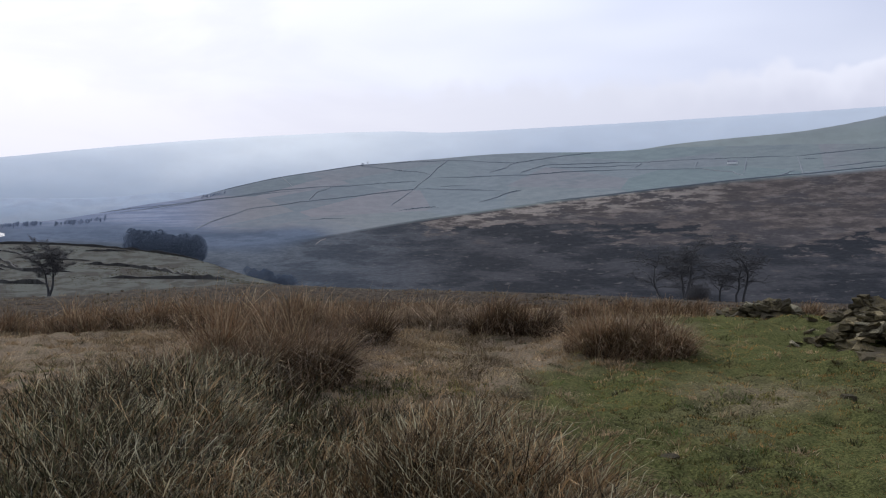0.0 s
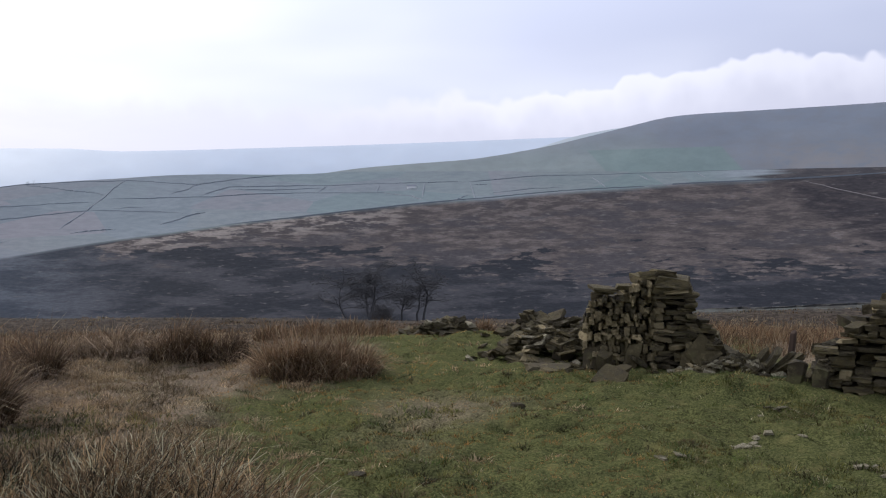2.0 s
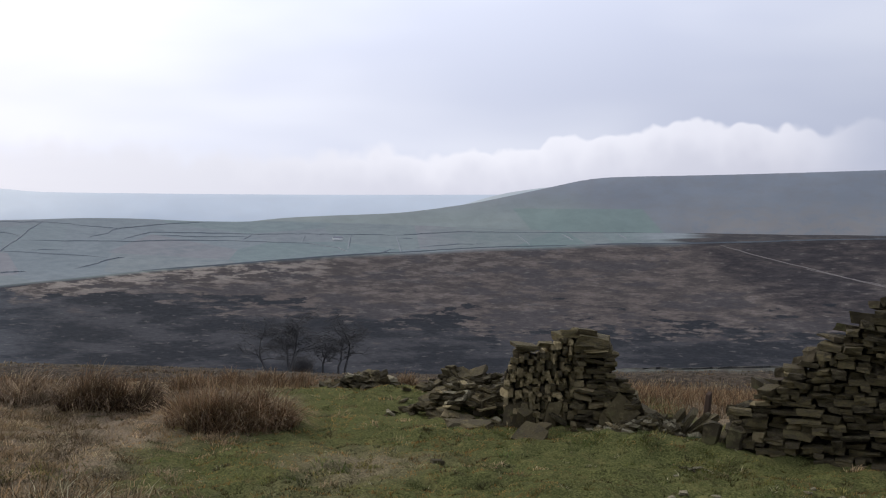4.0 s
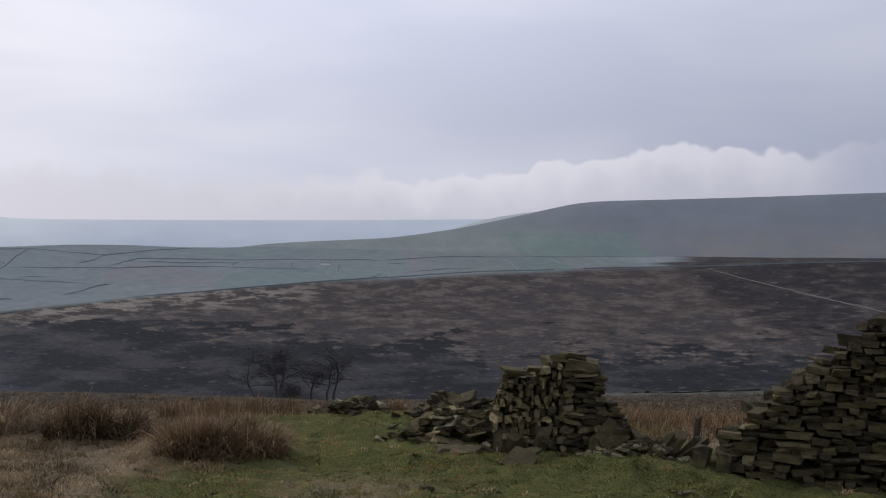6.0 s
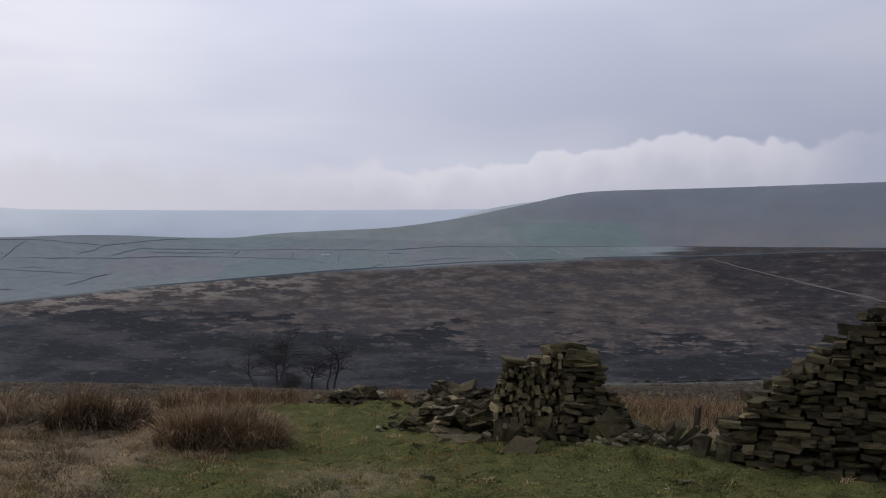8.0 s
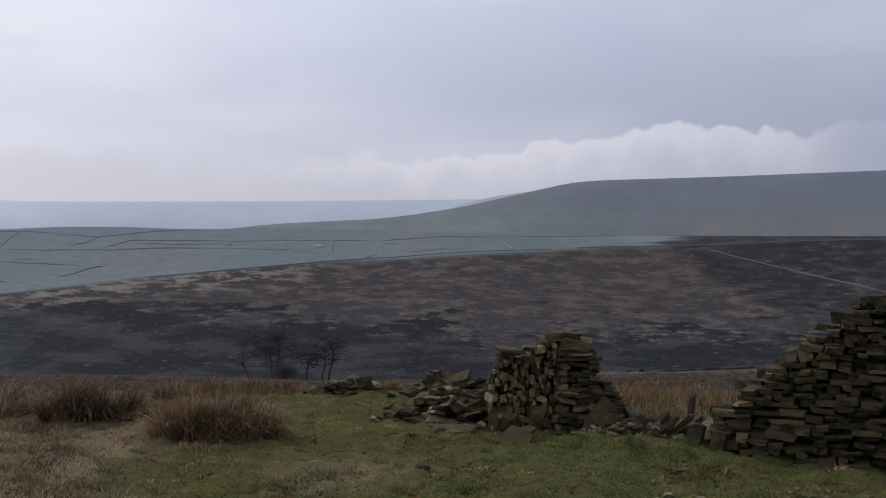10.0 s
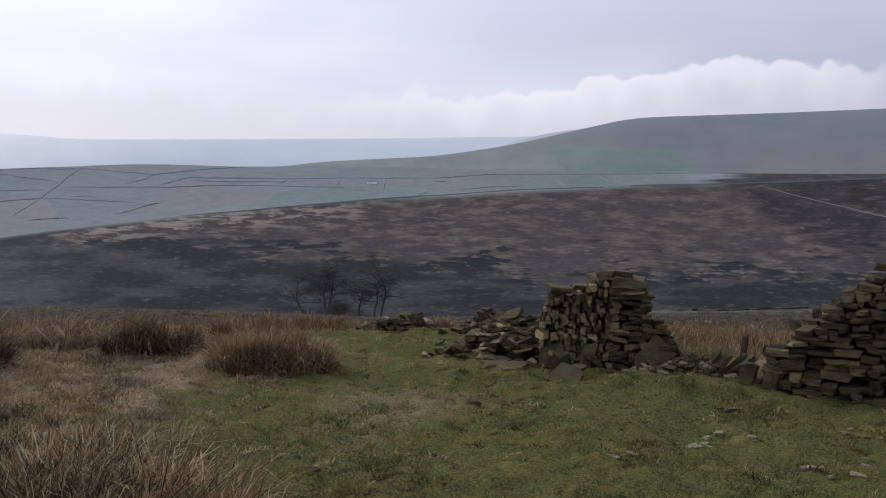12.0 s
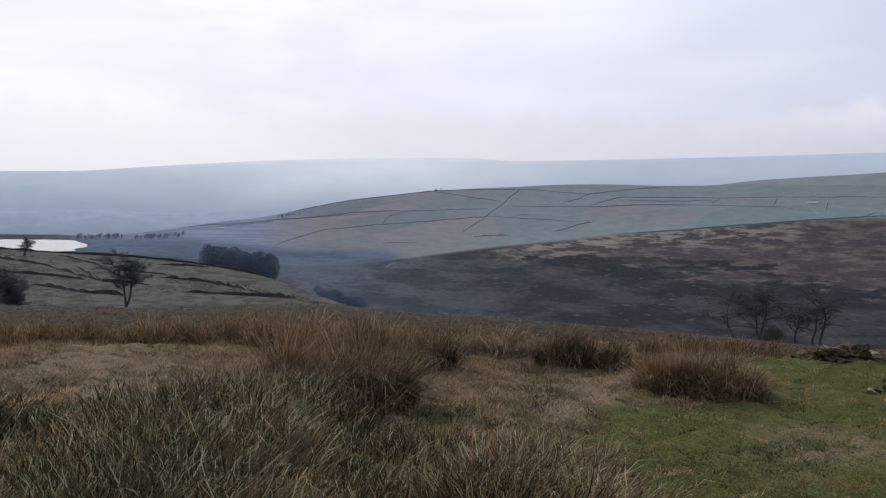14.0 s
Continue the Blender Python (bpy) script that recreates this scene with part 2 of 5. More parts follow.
def pale_stone_look(n):
    place = n.add("ShaderNodeTexCoord").outputs["Object"]
    grain = n.noise(9, 6, 0.7, place)
    relief(n, grain, 0.02, 0.7)
    return n.mix(n.step(grain, 0.35, 0.7), (0.13, 0.112, 0.075), (0.36, 0.32, 0.20))


# fill coloured near-black, so the shade of open gaps is painted in
def shaded_fill_look(n):
    place = n.add("ShaderNodeTexCoord").outputs["Object"]
    g = n.noise(20, 5, 0.7, place)
    relief(n, g, 0.02, 0.8)
    return n.mix(n.step(g, 0.35, 0.65), (0.006, 0.005, 0.0035), (0.020, 0.016, 0.010))


def bark_look(n):
    place = n.add("ShaderNodeTexCoord").outputs["Object"]
    # bark paled a little, with haze in the colour
    return n.mix(n.noise(3, 4, 0.6, place), (0.045, 0.046, 0.050), (0.095, 0.09, 0.087))


def wood_look(n):
    place = n.add("ShaderNodeTexCoord").outputs["Object"]
    return n.mix(n.noise(12, 5, 0.7, n.scaled(place, (1, 1, 0.1))), (0.03, 0.02, 0.014), (0.09, 0.06, 0.042))


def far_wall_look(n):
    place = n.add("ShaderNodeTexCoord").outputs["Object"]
    # stone paled to blue-grey: haze is part of the colour
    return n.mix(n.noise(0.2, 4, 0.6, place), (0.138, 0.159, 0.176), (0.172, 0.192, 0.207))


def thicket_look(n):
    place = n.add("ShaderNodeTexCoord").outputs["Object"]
    # twigs paled to blue-grey to carry the haze
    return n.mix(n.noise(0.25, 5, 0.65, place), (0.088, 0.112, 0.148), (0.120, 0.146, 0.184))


def render_look(n):
    place = n.add("ShaderNodeTexCoord").outputs["Object"]
    return n.mix(n.noise(0.8, 4, 0.6, place), (0.62, 0.62, 0.60), (0.82, 0.82, 0.80))


def slate_look(n):
    place = n.add("ShaderNodeTexCoord").outputs["Object"]
    return n.mix(n.noise(0.8, 4, 0.6, place), (0.16, 0.17, 0.19), (0.26, 0.27, 0.29))


def water_look(n):
    place = n.add("ShaderNodeTexCoord").outputs["Object"]
    relief(n, n.noise(0.4, 3, 0.5, place), 0.05, 0.12)
    return n.mix(n.noise(0.01, 3, 0.5, place), (0.02, 0.025, 0.03), (0.03, 0.035, 0.04))


LAND = material("moorland", land_look, 1.0, 0.02)
BLADE = material("grass_blade", blade_look, 0.7, 0.12)
STONE = material("gritstone", stone_look, 0.92, 0.15)
PALE = material("pale_stone", pale_stone_look)
BRIGHT_OCHRE = material("bright_ochre_gritstone", bright_ochre_look)
SHADED_FILL = material("shaded_fill", shaded_fill_look)
BARK = material("bark", bark_look)
WOOD = material("weathered_wood", wood_look)
SPUR_WALL = material("pasture_wall_stone", lambda n: n.mix(n.noise(0.7, 5, 0.6, n.add("ShaderNodeTexCoord").outputs["Object"]), (0.022, 0.022, 0.021), (0.062, 0.060, 0.055)))
FAR_WALL = material("field_wall_stone", far_wall_look)
THICKET = material("thicket", thicket_look)
RENDER = material("whitewash", render_look)
SLATE = material("slate", slate_look)
WATER = material("lake_water", water_look, 0.22, 0.5)


def distance_material(name, low, high, glow, z_low, z_high, veil=0.12, base=((0.060, 0.062, 0.064), (0.072, 0.071, 0.070)), meadow=False, shine=0.0):
    """Distant hillsides: their own dull colour, with the haze of the miles of air before them painted on as emission.
    """

    def build(n):
        place = n.add("ShaderNodeTexCoord").outputs["Object"]
        at = n.add("ShaderNodeSeparateXYZ")
        n.put(place, at.inputs[0])
        bearing = n.math("MULTIPLY", n.math("ARCTAN2", at.outputs[0], at.outputs[1]), 57.2958)
        rising = n.math("MULTIPLY", n.math("DIVIDE", n.math("SUBTRACT", at.outputs[2], EYE), n.vmath("LENGTH", n.scaled(place, (1, 1, 0)))), 57.2958)
        slope = n.add("ShaderNodeCombineXYZ")
        n.put(bearing, slope.inputs[0])
        n.put(n.math("MULTIPLY", rising, 2.2), slope.inputs[1])
        patch, soft = n.noise(0.9, 8, 0.66, slope.outputs[0], 0.3), n.noise(0.35, 5, 0.55, slope.outputs[0])
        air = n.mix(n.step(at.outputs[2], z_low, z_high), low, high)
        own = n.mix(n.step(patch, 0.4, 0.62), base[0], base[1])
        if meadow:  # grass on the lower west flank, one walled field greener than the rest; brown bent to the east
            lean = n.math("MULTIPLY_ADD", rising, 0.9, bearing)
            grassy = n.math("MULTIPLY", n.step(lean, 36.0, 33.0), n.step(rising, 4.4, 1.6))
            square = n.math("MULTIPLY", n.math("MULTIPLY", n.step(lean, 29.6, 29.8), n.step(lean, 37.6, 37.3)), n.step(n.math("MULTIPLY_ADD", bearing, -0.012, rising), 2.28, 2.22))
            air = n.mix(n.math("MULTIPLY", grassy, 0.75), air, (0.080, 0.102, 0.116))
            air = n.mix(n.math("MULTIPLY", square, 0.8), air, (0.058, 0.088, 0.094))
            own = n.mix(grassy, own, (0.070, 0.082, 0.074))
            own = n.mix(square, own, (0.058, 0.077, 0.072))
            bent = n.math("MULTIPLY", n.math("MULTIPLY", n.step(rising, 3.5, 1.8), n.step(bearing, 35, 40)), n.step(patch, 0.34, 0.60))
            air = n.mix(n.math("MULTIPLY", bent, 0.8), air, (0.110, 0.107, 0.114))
        if shine:  # the painted haze glows brightest under the veiled sun
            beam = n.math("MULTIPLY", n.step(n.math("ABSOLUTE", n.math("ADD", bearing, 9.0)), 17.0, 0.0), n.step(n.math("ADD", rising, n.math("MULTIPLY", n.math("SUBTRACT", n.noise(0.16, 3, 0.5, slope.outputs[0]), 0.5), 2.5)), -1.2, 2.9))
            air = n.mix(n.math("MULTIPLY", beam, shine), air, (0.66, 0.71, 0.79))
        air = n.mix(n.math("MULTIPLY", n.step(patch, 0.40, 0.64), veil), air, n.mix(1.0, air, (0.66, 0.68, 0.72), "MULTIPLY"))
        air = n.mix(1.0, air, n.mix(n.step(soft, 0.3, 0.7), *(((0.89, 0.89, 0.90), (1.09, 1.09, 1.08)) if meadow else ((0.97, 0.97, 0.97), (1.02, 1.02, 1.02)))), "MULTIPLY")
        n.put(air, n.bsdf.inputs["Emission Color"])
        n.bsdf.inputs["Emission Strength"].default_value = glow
        return own

    return material(name, build)

# ---------------------------------------------------------------- the lie of the land
# Ridge lines as they stand round the camera's place: azimuth to the right in degrees, elevation in degrees.
CREST = ((-60, -5.9), (-29, -5.85), (-22, -6.15), (-12, -5.95), (-4, -6.6), (6.5, -7.05), (17, -7.55), (25, -7.4), (34.5, -6.9), (42, -6.45), (52, -6.1), (70, -6))
SPUR = ((-60, -2.4), (-29, -2.76), (-26.5, -3.0), (-22, -3.26), (-18.3, -3.69), (-14.6, -4.42), (-11.7, -5.6), (-9, -6.4), (-4, -7.0), (6.5, -7.5), (17, -8), (29, -7.7), (34, -6.72), (37.5, -6.57), (42.3, -6.14), (52, -5.73), (70, -5.5))
VALLEY = ((-60, -3.4), (-29, -3.5), (-22, -3.9), (-18, -4.6), (-14.5, -5.0), (-12, -6.0), (-9, -6.9), (-4, -7.4), (17, -8.2), (52, -7), (70, -7))
EDGE = ((-60, -3), (-29, -2.98), (-22, -3.05), (-18, -3.4), (-14.5, -3.95), (-11, -4.15), (-8.3, -3.5), (0, -2.33), (7.2, -1.45), (15.6, -0.63), (24, 0.0), (34, 0.58), (41, 0.82), (44, 1.05), (52, 1.24), (70, 1.5))
FIELDS = ((-60, -2.2), (-29, -2.3), (-22, -1.9), (-17.5, -1.2), (-14, -0.7), (-10, 0.19), (-4.85, 0.84), (2.3, 1.3), (5.6, 1.38), (10, 1.29), (13, 1.5), (20, 1.45), (26, 1.35), (38, 1.33), (52, 1.35), (70, 1.4))
HILL = ((9.5, 0.9), (11.3, 1.35), (13.9, 1.70), (17, 1.92), (20.3, 2.12), (22, 2.34), (25.2, 2.87), (28.7, 3.68), (30.5, 4.1), (32, 4.45), (34, 4.57), (40.6, 4.73), (46, 4.87), (52, 4.98), (75, 5.3))
FAR = ((-75, 1.2), (-29, 1.46), (-25, 1.59), (-20.4, 2.03), (-15.3, 2.42), (-10.6, 2.66), (-6, 2.8), (-1.9, 2.82), (-0.6, 2.66), (2, 2.72), (10, 2.95), (19, 3.2), (26, 3.38), (40, 3.6), (75, 3.6))


def line(table, az):
    a = np.array(table)
    s = 0
    for d in (-0.8, 0, 0.8):
        s = s + np.interp(np.asarray(az) + d, a[:, 0], a[:, 1]) / 3
    return np.tan(np.radians(s))


def smooth(x, lo, hi):
    k = np.clip((np.asarray(x, float) - lo) / (hi - lo), 0, 1)
    return k * k * (3 - 2 * k)


def land_height(az, r):
    """Height of the ground at an azimuth (degrees to the right of +y) and a distance, without the small bumps."""
    crest, spur, valley, edge, fields = (line(t, az) for t in (CREST, SPUR, VALLEY, EDGE, FIELDS))
    rc = 0 * crest + 10.5
    low = np.minimum(crest, spur) - 0.006
    lake = 1 - smooth(az, -26.5, -24)
    top = np.minimum(edge, fields)
    part = lambda k: edge + (fields - edge) * k
    knots = [(rc, -EYE / rc), (56 + 0 * rc, crest), (72 + 0 * rc, low), (100 + 0 * rc, low), (380 + 0 * rc, spur), (450 + 0 * rc, spur - 0.012), (540 + 0 * rc, np.minimum(valley, spur - 0.006)),
             (1000 + 0 * rc, edge), (1060 + 0 * rc, part(0.06) - 0.002 * smooth(az, 28, 36)), (1180 + 0 * rc, part(0.22) * (1 - lake) - 0.0515 * lake),
             (1480 + 0 * rc, part(0.7) * (1 - lake) - 0.0412 * lake), (1600 + 0 * rc, part(0.88) * (1 - lake) - 0.035 * lake), (1700 + 0 * rc, fields),
             (1900 + 0 * rc, fields - 0.012), (2600 + 0 * rc, fields * 0.5 - 0.02), (4800 + 0 * rc, 0 * rc - 0.012)]
    logr = np.log(np.maximum(r, 0.05))
    t = np.where(r <= rc, -EYE / np.maximum(r, 0.05), 0.0)
    for (r0, t0), (r1, t1) in zip(knots, knots[1:]):
        k = (logr - np.log(r0)) / (np.log(r1) - np.log(r0))
        t = np.where((r > r0) & (r <= r1), t0 + (t1 - t0) * k, t)
    t = np.where(r > 4800, -0.012, t)
    return EYE + r * t


def bumps(x, y):
    """Small relief of the near ground: tussocky lumps, and a low bank under the ruined wall."""
    d = math.hypot(x, y)
    if d > 40:
        return 0.0
    b = 0.05 * noise.noise((x * 1.1, y * 1.1, 3.0)) + 0.05 * noise.noise((x * 3.1, y * 3.1, 7.0)) + 0.030 * noise.noise((x * 7.5, y * 7.5, 1.0)) + 0.014 * noise.noise((x * 15.0, y * 15.0, 5.0))
    b += 0.10 * math.exp(-(((x - 4.75) * 0.75 + (y - 6.25) * -0.66) / 0.7) ** 2 - (((x - 4.75) * 0.66 + (y - 6.25) * 0.75) / 0.3) ** 2)
    return b * min(1.0, 30.0 / (d + 1)) * (1.0 if d > 1.5 else d / 1.5)


def swell(x, y):
    """Broad unevenness of the far slopes."""
    d = math.hypot(x, y)
    return d * 0.0008 * noise.noise((x * 0.012, y * 0.012, 2.0)) if d > 120 else 0.0


def ground_z(x, y):
    az, r = math.degrees(math.atan2(x, y)), math.hypot(x, y)
    return float(land_height(np.array([az]), np.array([r]))[0]) + bumps(x, y)


def polar(az, r):
    a = math.radians(az)
    return Vector((r * math.sin(a), r * math.cos(a), ground_z(r * math.sin(a), r * math.cos(a))))


def greenness(x, y):
    """How much of the near ground is cropped green turf, and not bleached rough grass."""
    wander = 0.55 * np.sin(1.9 * y + 1.3 * np.sin(1.1 * x)) * smooth(3.4 - y, 0, 1)
    return smooth(x + wander - np.interp(y, (-10, -3, 0, 3, 4.5, 6.1, 7.8, 10, 13), (-4.5, -1.2, 0.4, 0.9, 0.45, 0.1, 1.1, 2.1, 3.2)), -1.2, 1.2) * (1 - smooth(np.hypot(x, y), 10.8, 12.2)) * (1 - smooth(x - 0.55 * y, 1.2, 2.2) * smooth(y, 6.3, 7.2))


def dry_patch(x, y):
    """The browned, drier parts of the turf."""
    return np.exp(-((x - 2.3) / 1.2) ** 2 - ((y - 6.6) / 0.8) ** 2) + 0.7 * np.exp(-((x - 1.6) / 0.7) ** 2 - ((y - 5.4) / 0.5) ** 2) + 0.5 * np.exp(-((x - 2.3) / 0.6) ** 2 - ((y - 9.3) / 0.5) ** 2)


def sedge_cover(x, y):
    """Where the rank sedge of the foreground grows."""
    side = np.interp(y, (3, 4.5, 5.2, 6.0, 7.2), (0.95, 0.50, 0.15, -0.3, -1.0))
    return smooth(np.hypot(x, y), 2.0, 3.2) * smooth(y, 1.4, 2.6) * smooth(side - x, -0.2, 0.35) * (1 - smooth(y - np.interp(x, (-5, -2.6, -1.5, 0), (5.3, 6.5, 6.8, 5.7)), -0.4, 0.3))


def quick_mesh(name, verts, faces, mat, smooth_faces=False):
    me = bpy.data.meshes.new(name)
    me.from_pydata(verts, [], faces)
    me.materials.append(mat)
    if smooth_faces:
        me.polygons.foreach_set("use_smooth", [True] * len(me.polygons))
    me.update()
    return me


def colour_layer(me, name, rgba):
    a = me.color_attributes.new(name, "FLOAT_COLOR", "POINT")
    a.data.foreach_set("color", np.ascontiguousarray(rgba, dtype=np.float32).ravel())


def part(name, bm, mat, parent, label=""):
    me = bpy.data.meshes.new(name)
    bm.to_mesh(me)
    bm.free()
    me.materials.append(mat)
    ob = new(name, me)
    ob.parent = parent
    return tagged(ob, label) if label else ob


def build_ground():
    az = np.concatenate([np.arange(-66, 72, 0.3), np.arange(72, 294, 1.2)])
    rad = np.concatenate([np.geomspace(0.4, 3.3, 64), np.geomspace(3.4, 13, 170), np.geomspace(13.3, 110, 40), np.geomspace(116, 540, 46), np.geomspace(552, 1950, 84), np.geomspace(2050, 4800, 10)])
    A, R = np.meshgrid(az, rad)
    look_az = np.where(A > 180, A - 360, A)
    Z = land_height(look_az, R)
    X, Y = R * np.sin(np.radians(A)), R * np.cos(np.radians(A))
    for i in range(len(rad)):
        if rad[i] < 40:
            for j in range(len(az)):
                Z[i, j] += bumps(X[i, j], Y[i, j])
        elif rad[i] > 120:
            for j in range(0, 461):
                Z[i, j] += swell(X[i, j], Y[i, j])
    n, m = len(rad), len(az)
    verts = np.stack([X, Y, Z], -1).reshape(-1, 3).tolist()
    faces = [(i * m + j, i * m + (j + 1) % m, (i + 1) * m + (j + 1) % m, (i + 1) * m + j) for i in range(n - 1) for j in range(m)]
    verts.append((0, 0, 0))
    faces += [(len(verts) - 1, (j + 1) % m, j) for j in range(m)]
    me = quick_mesh("ground", verts, faces, LAND, True)
    a = look_az
    wob = np.array([[noise.noise((X[i, j] * 0.006, Y[i, j] * 0.006, 9.0)) for j in range(m)] if rad[i] > 400 else [0.0] * m for i in range(n)])
    spur = smooth(R, 40, 75)
    west = 1 - smooth(a, -10, -7)
    field = smooth(R * (1 + 0.02 * wob), 985 - 120 * west, 1010 + 120 * west)
    field *= smooth(a, -27, -24) * (1 - 0.95 * smooth(a + 2 * wob, 36.5, 38.5))
    moor = smooth(R, 450, 500)
    low, top = line(VALLEY, a), line(EDGE, a)
    rise = np.clip(((Z - EYE) / R - low) / (top - low), 0, 1)
    left = smooth(a + 3 * wob, -7, 24)
    warm = smooth(rise + 0.10 * wob, 0.74, 0.92) * smooth(a, -3, 2) * (1 - smooth(a, 13, 19))
    rise = np.where(R > 400, rise * (0.35 + 0.65 * left) + 0.15 * smooth(a, 14, 32) + 0.4 * warm, rise)
    climb = np.degrees((Z - EYE) / R)
    heather = smooth(a - 36.5 - (0.9 - climb) * 1.7 + 1.5 * wob, 0, 1.2) * smooth(climb + 0.6 * wob, -4.2, -2.6)
    spur = np.where(R > 520, heather, spur)
    scrub = smooth(-climb, 1.3 + 0.9 * smooth(a, -20, -12), 3.4) * (1 - smooth(a, -9, -4.5)) + 0.15 * (1 - smooth(a, -22, -13))
    green = np.where(R < 400, greenness(X, Y) * (1 - 0.55 * np.clip(dry_patch(X, Y), 0, 1)), np.clip(scrub, 0, 1))
    # near by this weights the dark painted under the sedge
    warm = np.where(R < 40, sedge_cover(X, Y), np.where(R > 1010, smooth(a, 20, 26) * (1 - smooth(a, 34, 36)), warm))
    pad = lambda c: np.append(c.ravel(), 0.0)
    one = np.ones(n * m + 1)
    # on the far slopes both alphas weight the painted haze, towards the left
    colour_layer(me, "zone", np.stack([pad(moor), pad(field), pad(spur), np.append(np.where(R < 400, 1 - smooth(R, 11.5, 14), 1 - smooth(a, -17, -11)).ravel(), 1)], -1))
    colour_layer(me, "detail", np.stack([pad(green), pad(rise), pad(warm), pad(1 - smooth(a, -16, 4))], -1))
    tagged(new("ground", me), "moorland hillside of turf, straw grass, heather and enclosed fields", "ground", kind="structure")


def build_backdrop(name, table, r_top, r_foot, foot, az0, az1, mat, label, rough=0.0):
    """A far hillside: a broad slope from its foot up to its skyline, with folds."""
    az = np.arange(az0, az1 + 0.01, 0.25)
    verts, faces, rows = [], [], 14
    for k in range(rows + 3):
        f = k / rows
        for a in az:
            t_top, t_foot = float(line(table, a)), math.tan(math.radians(foot))
            if f <= 1:
                r = r_foot + (r_top - r_foot) * f
                t = t_foot + (t_top - t_foot) * (1 - (1 - f) ** 1.5)
            else:
                r, t = r_top * (1 + 0.04 * (f - 1) * rows), t_top - 0.006 * (f - 1) * rows
            z = EYE + r * t
            if f < 0.95:
                z += rough * noise.fractal((a * 0.25, f * 3.0, r_top * 0.01), 1.0, 2.0, 4) * math.sin(math.pi * f)
            else:
                z += rough * 0.035 * noise.fractal((a * 1.9, 5.0, 2.0), 1.0, 2.0, 5)
            verts.append((r * math.sin(radians(a)), r * math.cos(radians(a)), z))
    m = len(az)
    for k in range(rows + 2):
        faces += [(k * m + j, k * m + j + 1, (k + 1) * m + j + 1, (k + 1) * m + j) for j in range(m - 1)]
    me = quick_mesh(name, verts, faces, mat, True)
    ob = new(name, me)
    return tagged(ob, label, "hill", kind="structure")


build_ground()
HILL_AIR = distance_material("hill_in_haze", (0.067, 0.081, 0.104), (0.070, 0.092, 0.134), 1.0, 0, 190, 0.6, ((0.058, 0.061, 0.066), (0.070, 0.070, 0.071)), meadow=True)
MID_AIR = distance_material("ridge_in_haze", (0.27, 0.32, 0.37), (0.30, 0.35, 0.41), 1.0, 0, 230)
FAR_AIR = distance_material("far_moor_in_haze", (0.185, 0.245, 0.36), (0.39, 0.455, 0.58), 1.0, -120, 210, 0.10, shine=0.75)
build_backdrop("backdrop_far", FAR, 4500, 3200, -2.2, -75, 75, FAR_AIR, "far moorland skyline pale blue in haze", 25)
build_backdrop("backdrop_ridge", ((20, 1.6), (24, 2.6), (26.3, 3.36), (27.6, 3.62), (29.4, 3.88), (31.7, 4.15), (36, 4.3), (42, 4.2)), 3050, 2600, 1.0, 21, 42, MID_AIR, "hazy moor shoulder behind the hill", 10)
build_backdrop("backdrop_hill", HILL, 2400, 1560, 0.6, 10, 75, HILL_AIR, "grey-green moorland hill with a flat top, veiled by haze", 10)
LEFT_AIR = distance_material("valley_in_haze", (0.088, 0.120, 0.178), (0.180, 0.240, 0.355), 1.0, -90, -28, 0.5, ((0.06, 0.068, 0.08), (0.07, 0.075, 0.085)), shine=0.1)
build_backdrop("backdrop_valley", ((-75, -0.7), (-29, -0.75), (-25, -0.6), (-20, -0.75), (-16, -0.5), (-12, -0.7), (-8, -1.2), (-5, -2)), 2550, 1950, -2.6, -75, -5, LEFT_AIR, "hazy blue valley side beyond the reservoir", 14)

lake_verts = [(r * math.sin(radians(a)), r * math.cos(radians(a)), -58.3) for a, r in ((-52, 1000), (-24.2, 1130), (-24.6, 1300), (-25.6, 1480), (-30, 1560), (-52, 1620))]
tagged(new("water", quick_mesh("water", lake_verts, [tuple(range(6))], WATER)), "still pale reservoir mirroring a bright sky", "reservoir", kind="structure")


# ---------------------------------------------------------------- dry-stone ruin
def stone_variants(count):
    """Rough blocks of one metre a side, to be scaled: uneven corners, worn edges."""
    rnd, made = random.Random(11), []
    for k in range(count):
        bm = bmesh.new()
        bmesh.ops.create_cube(bm, size=1.0)
        skew = 1.0 if k % 3 else 1.3
        warp = [Vector((rnd.uniform(-0.14, 0.10), rnd.uniform(-0.10, 0.08), rnd.uniform(-0.18, 0.12))) * skew for _ in bm.verts]
        for v, d in zip(list(bm.verts), warp):
            v.co += d
        bmesh.ops.subdivide_edges(bm, edges=list(bm.edges), cuts=1, use_grid_fill=True)
        for v in bm.verts:
            sharp = sum(abs(c) > 0.3 for c in v.co)
            v.co *= {3: rnd.uniform(0.90, 1.03), 2: rnd.uniform(0.95, 1.04)}.get(sharp, rnd.uniform(0.97, 1.03))
            v.co += Vector((rnd.uniform(-0.035, 0.035), rnd.uniform(-0.035, 0.035), rnd.uniform(-0.045, 0.045)))
        bmesh.ops.triangulate(bm, faces=bm.faces)
        me = bpy.data.meshes.new("stone")
        bm.to_mesh(me)
        bm.free()
        me.materials.append(STONE)
        made.append(me)
    return made


STONES = stone_variants(40)
PALE_STONES = [me.copy() for me in STONES[:8]]
for me in PALE_STONES:
    me.materials[0] = PALE
BRIGHT_OCHRE_STONES = [me.copy() for me in STONES]
for me in BRIGHT_OCHRE_STONES:
    me.materials[0] = BRIGHT_OCHRE
rock = random.Random(5)


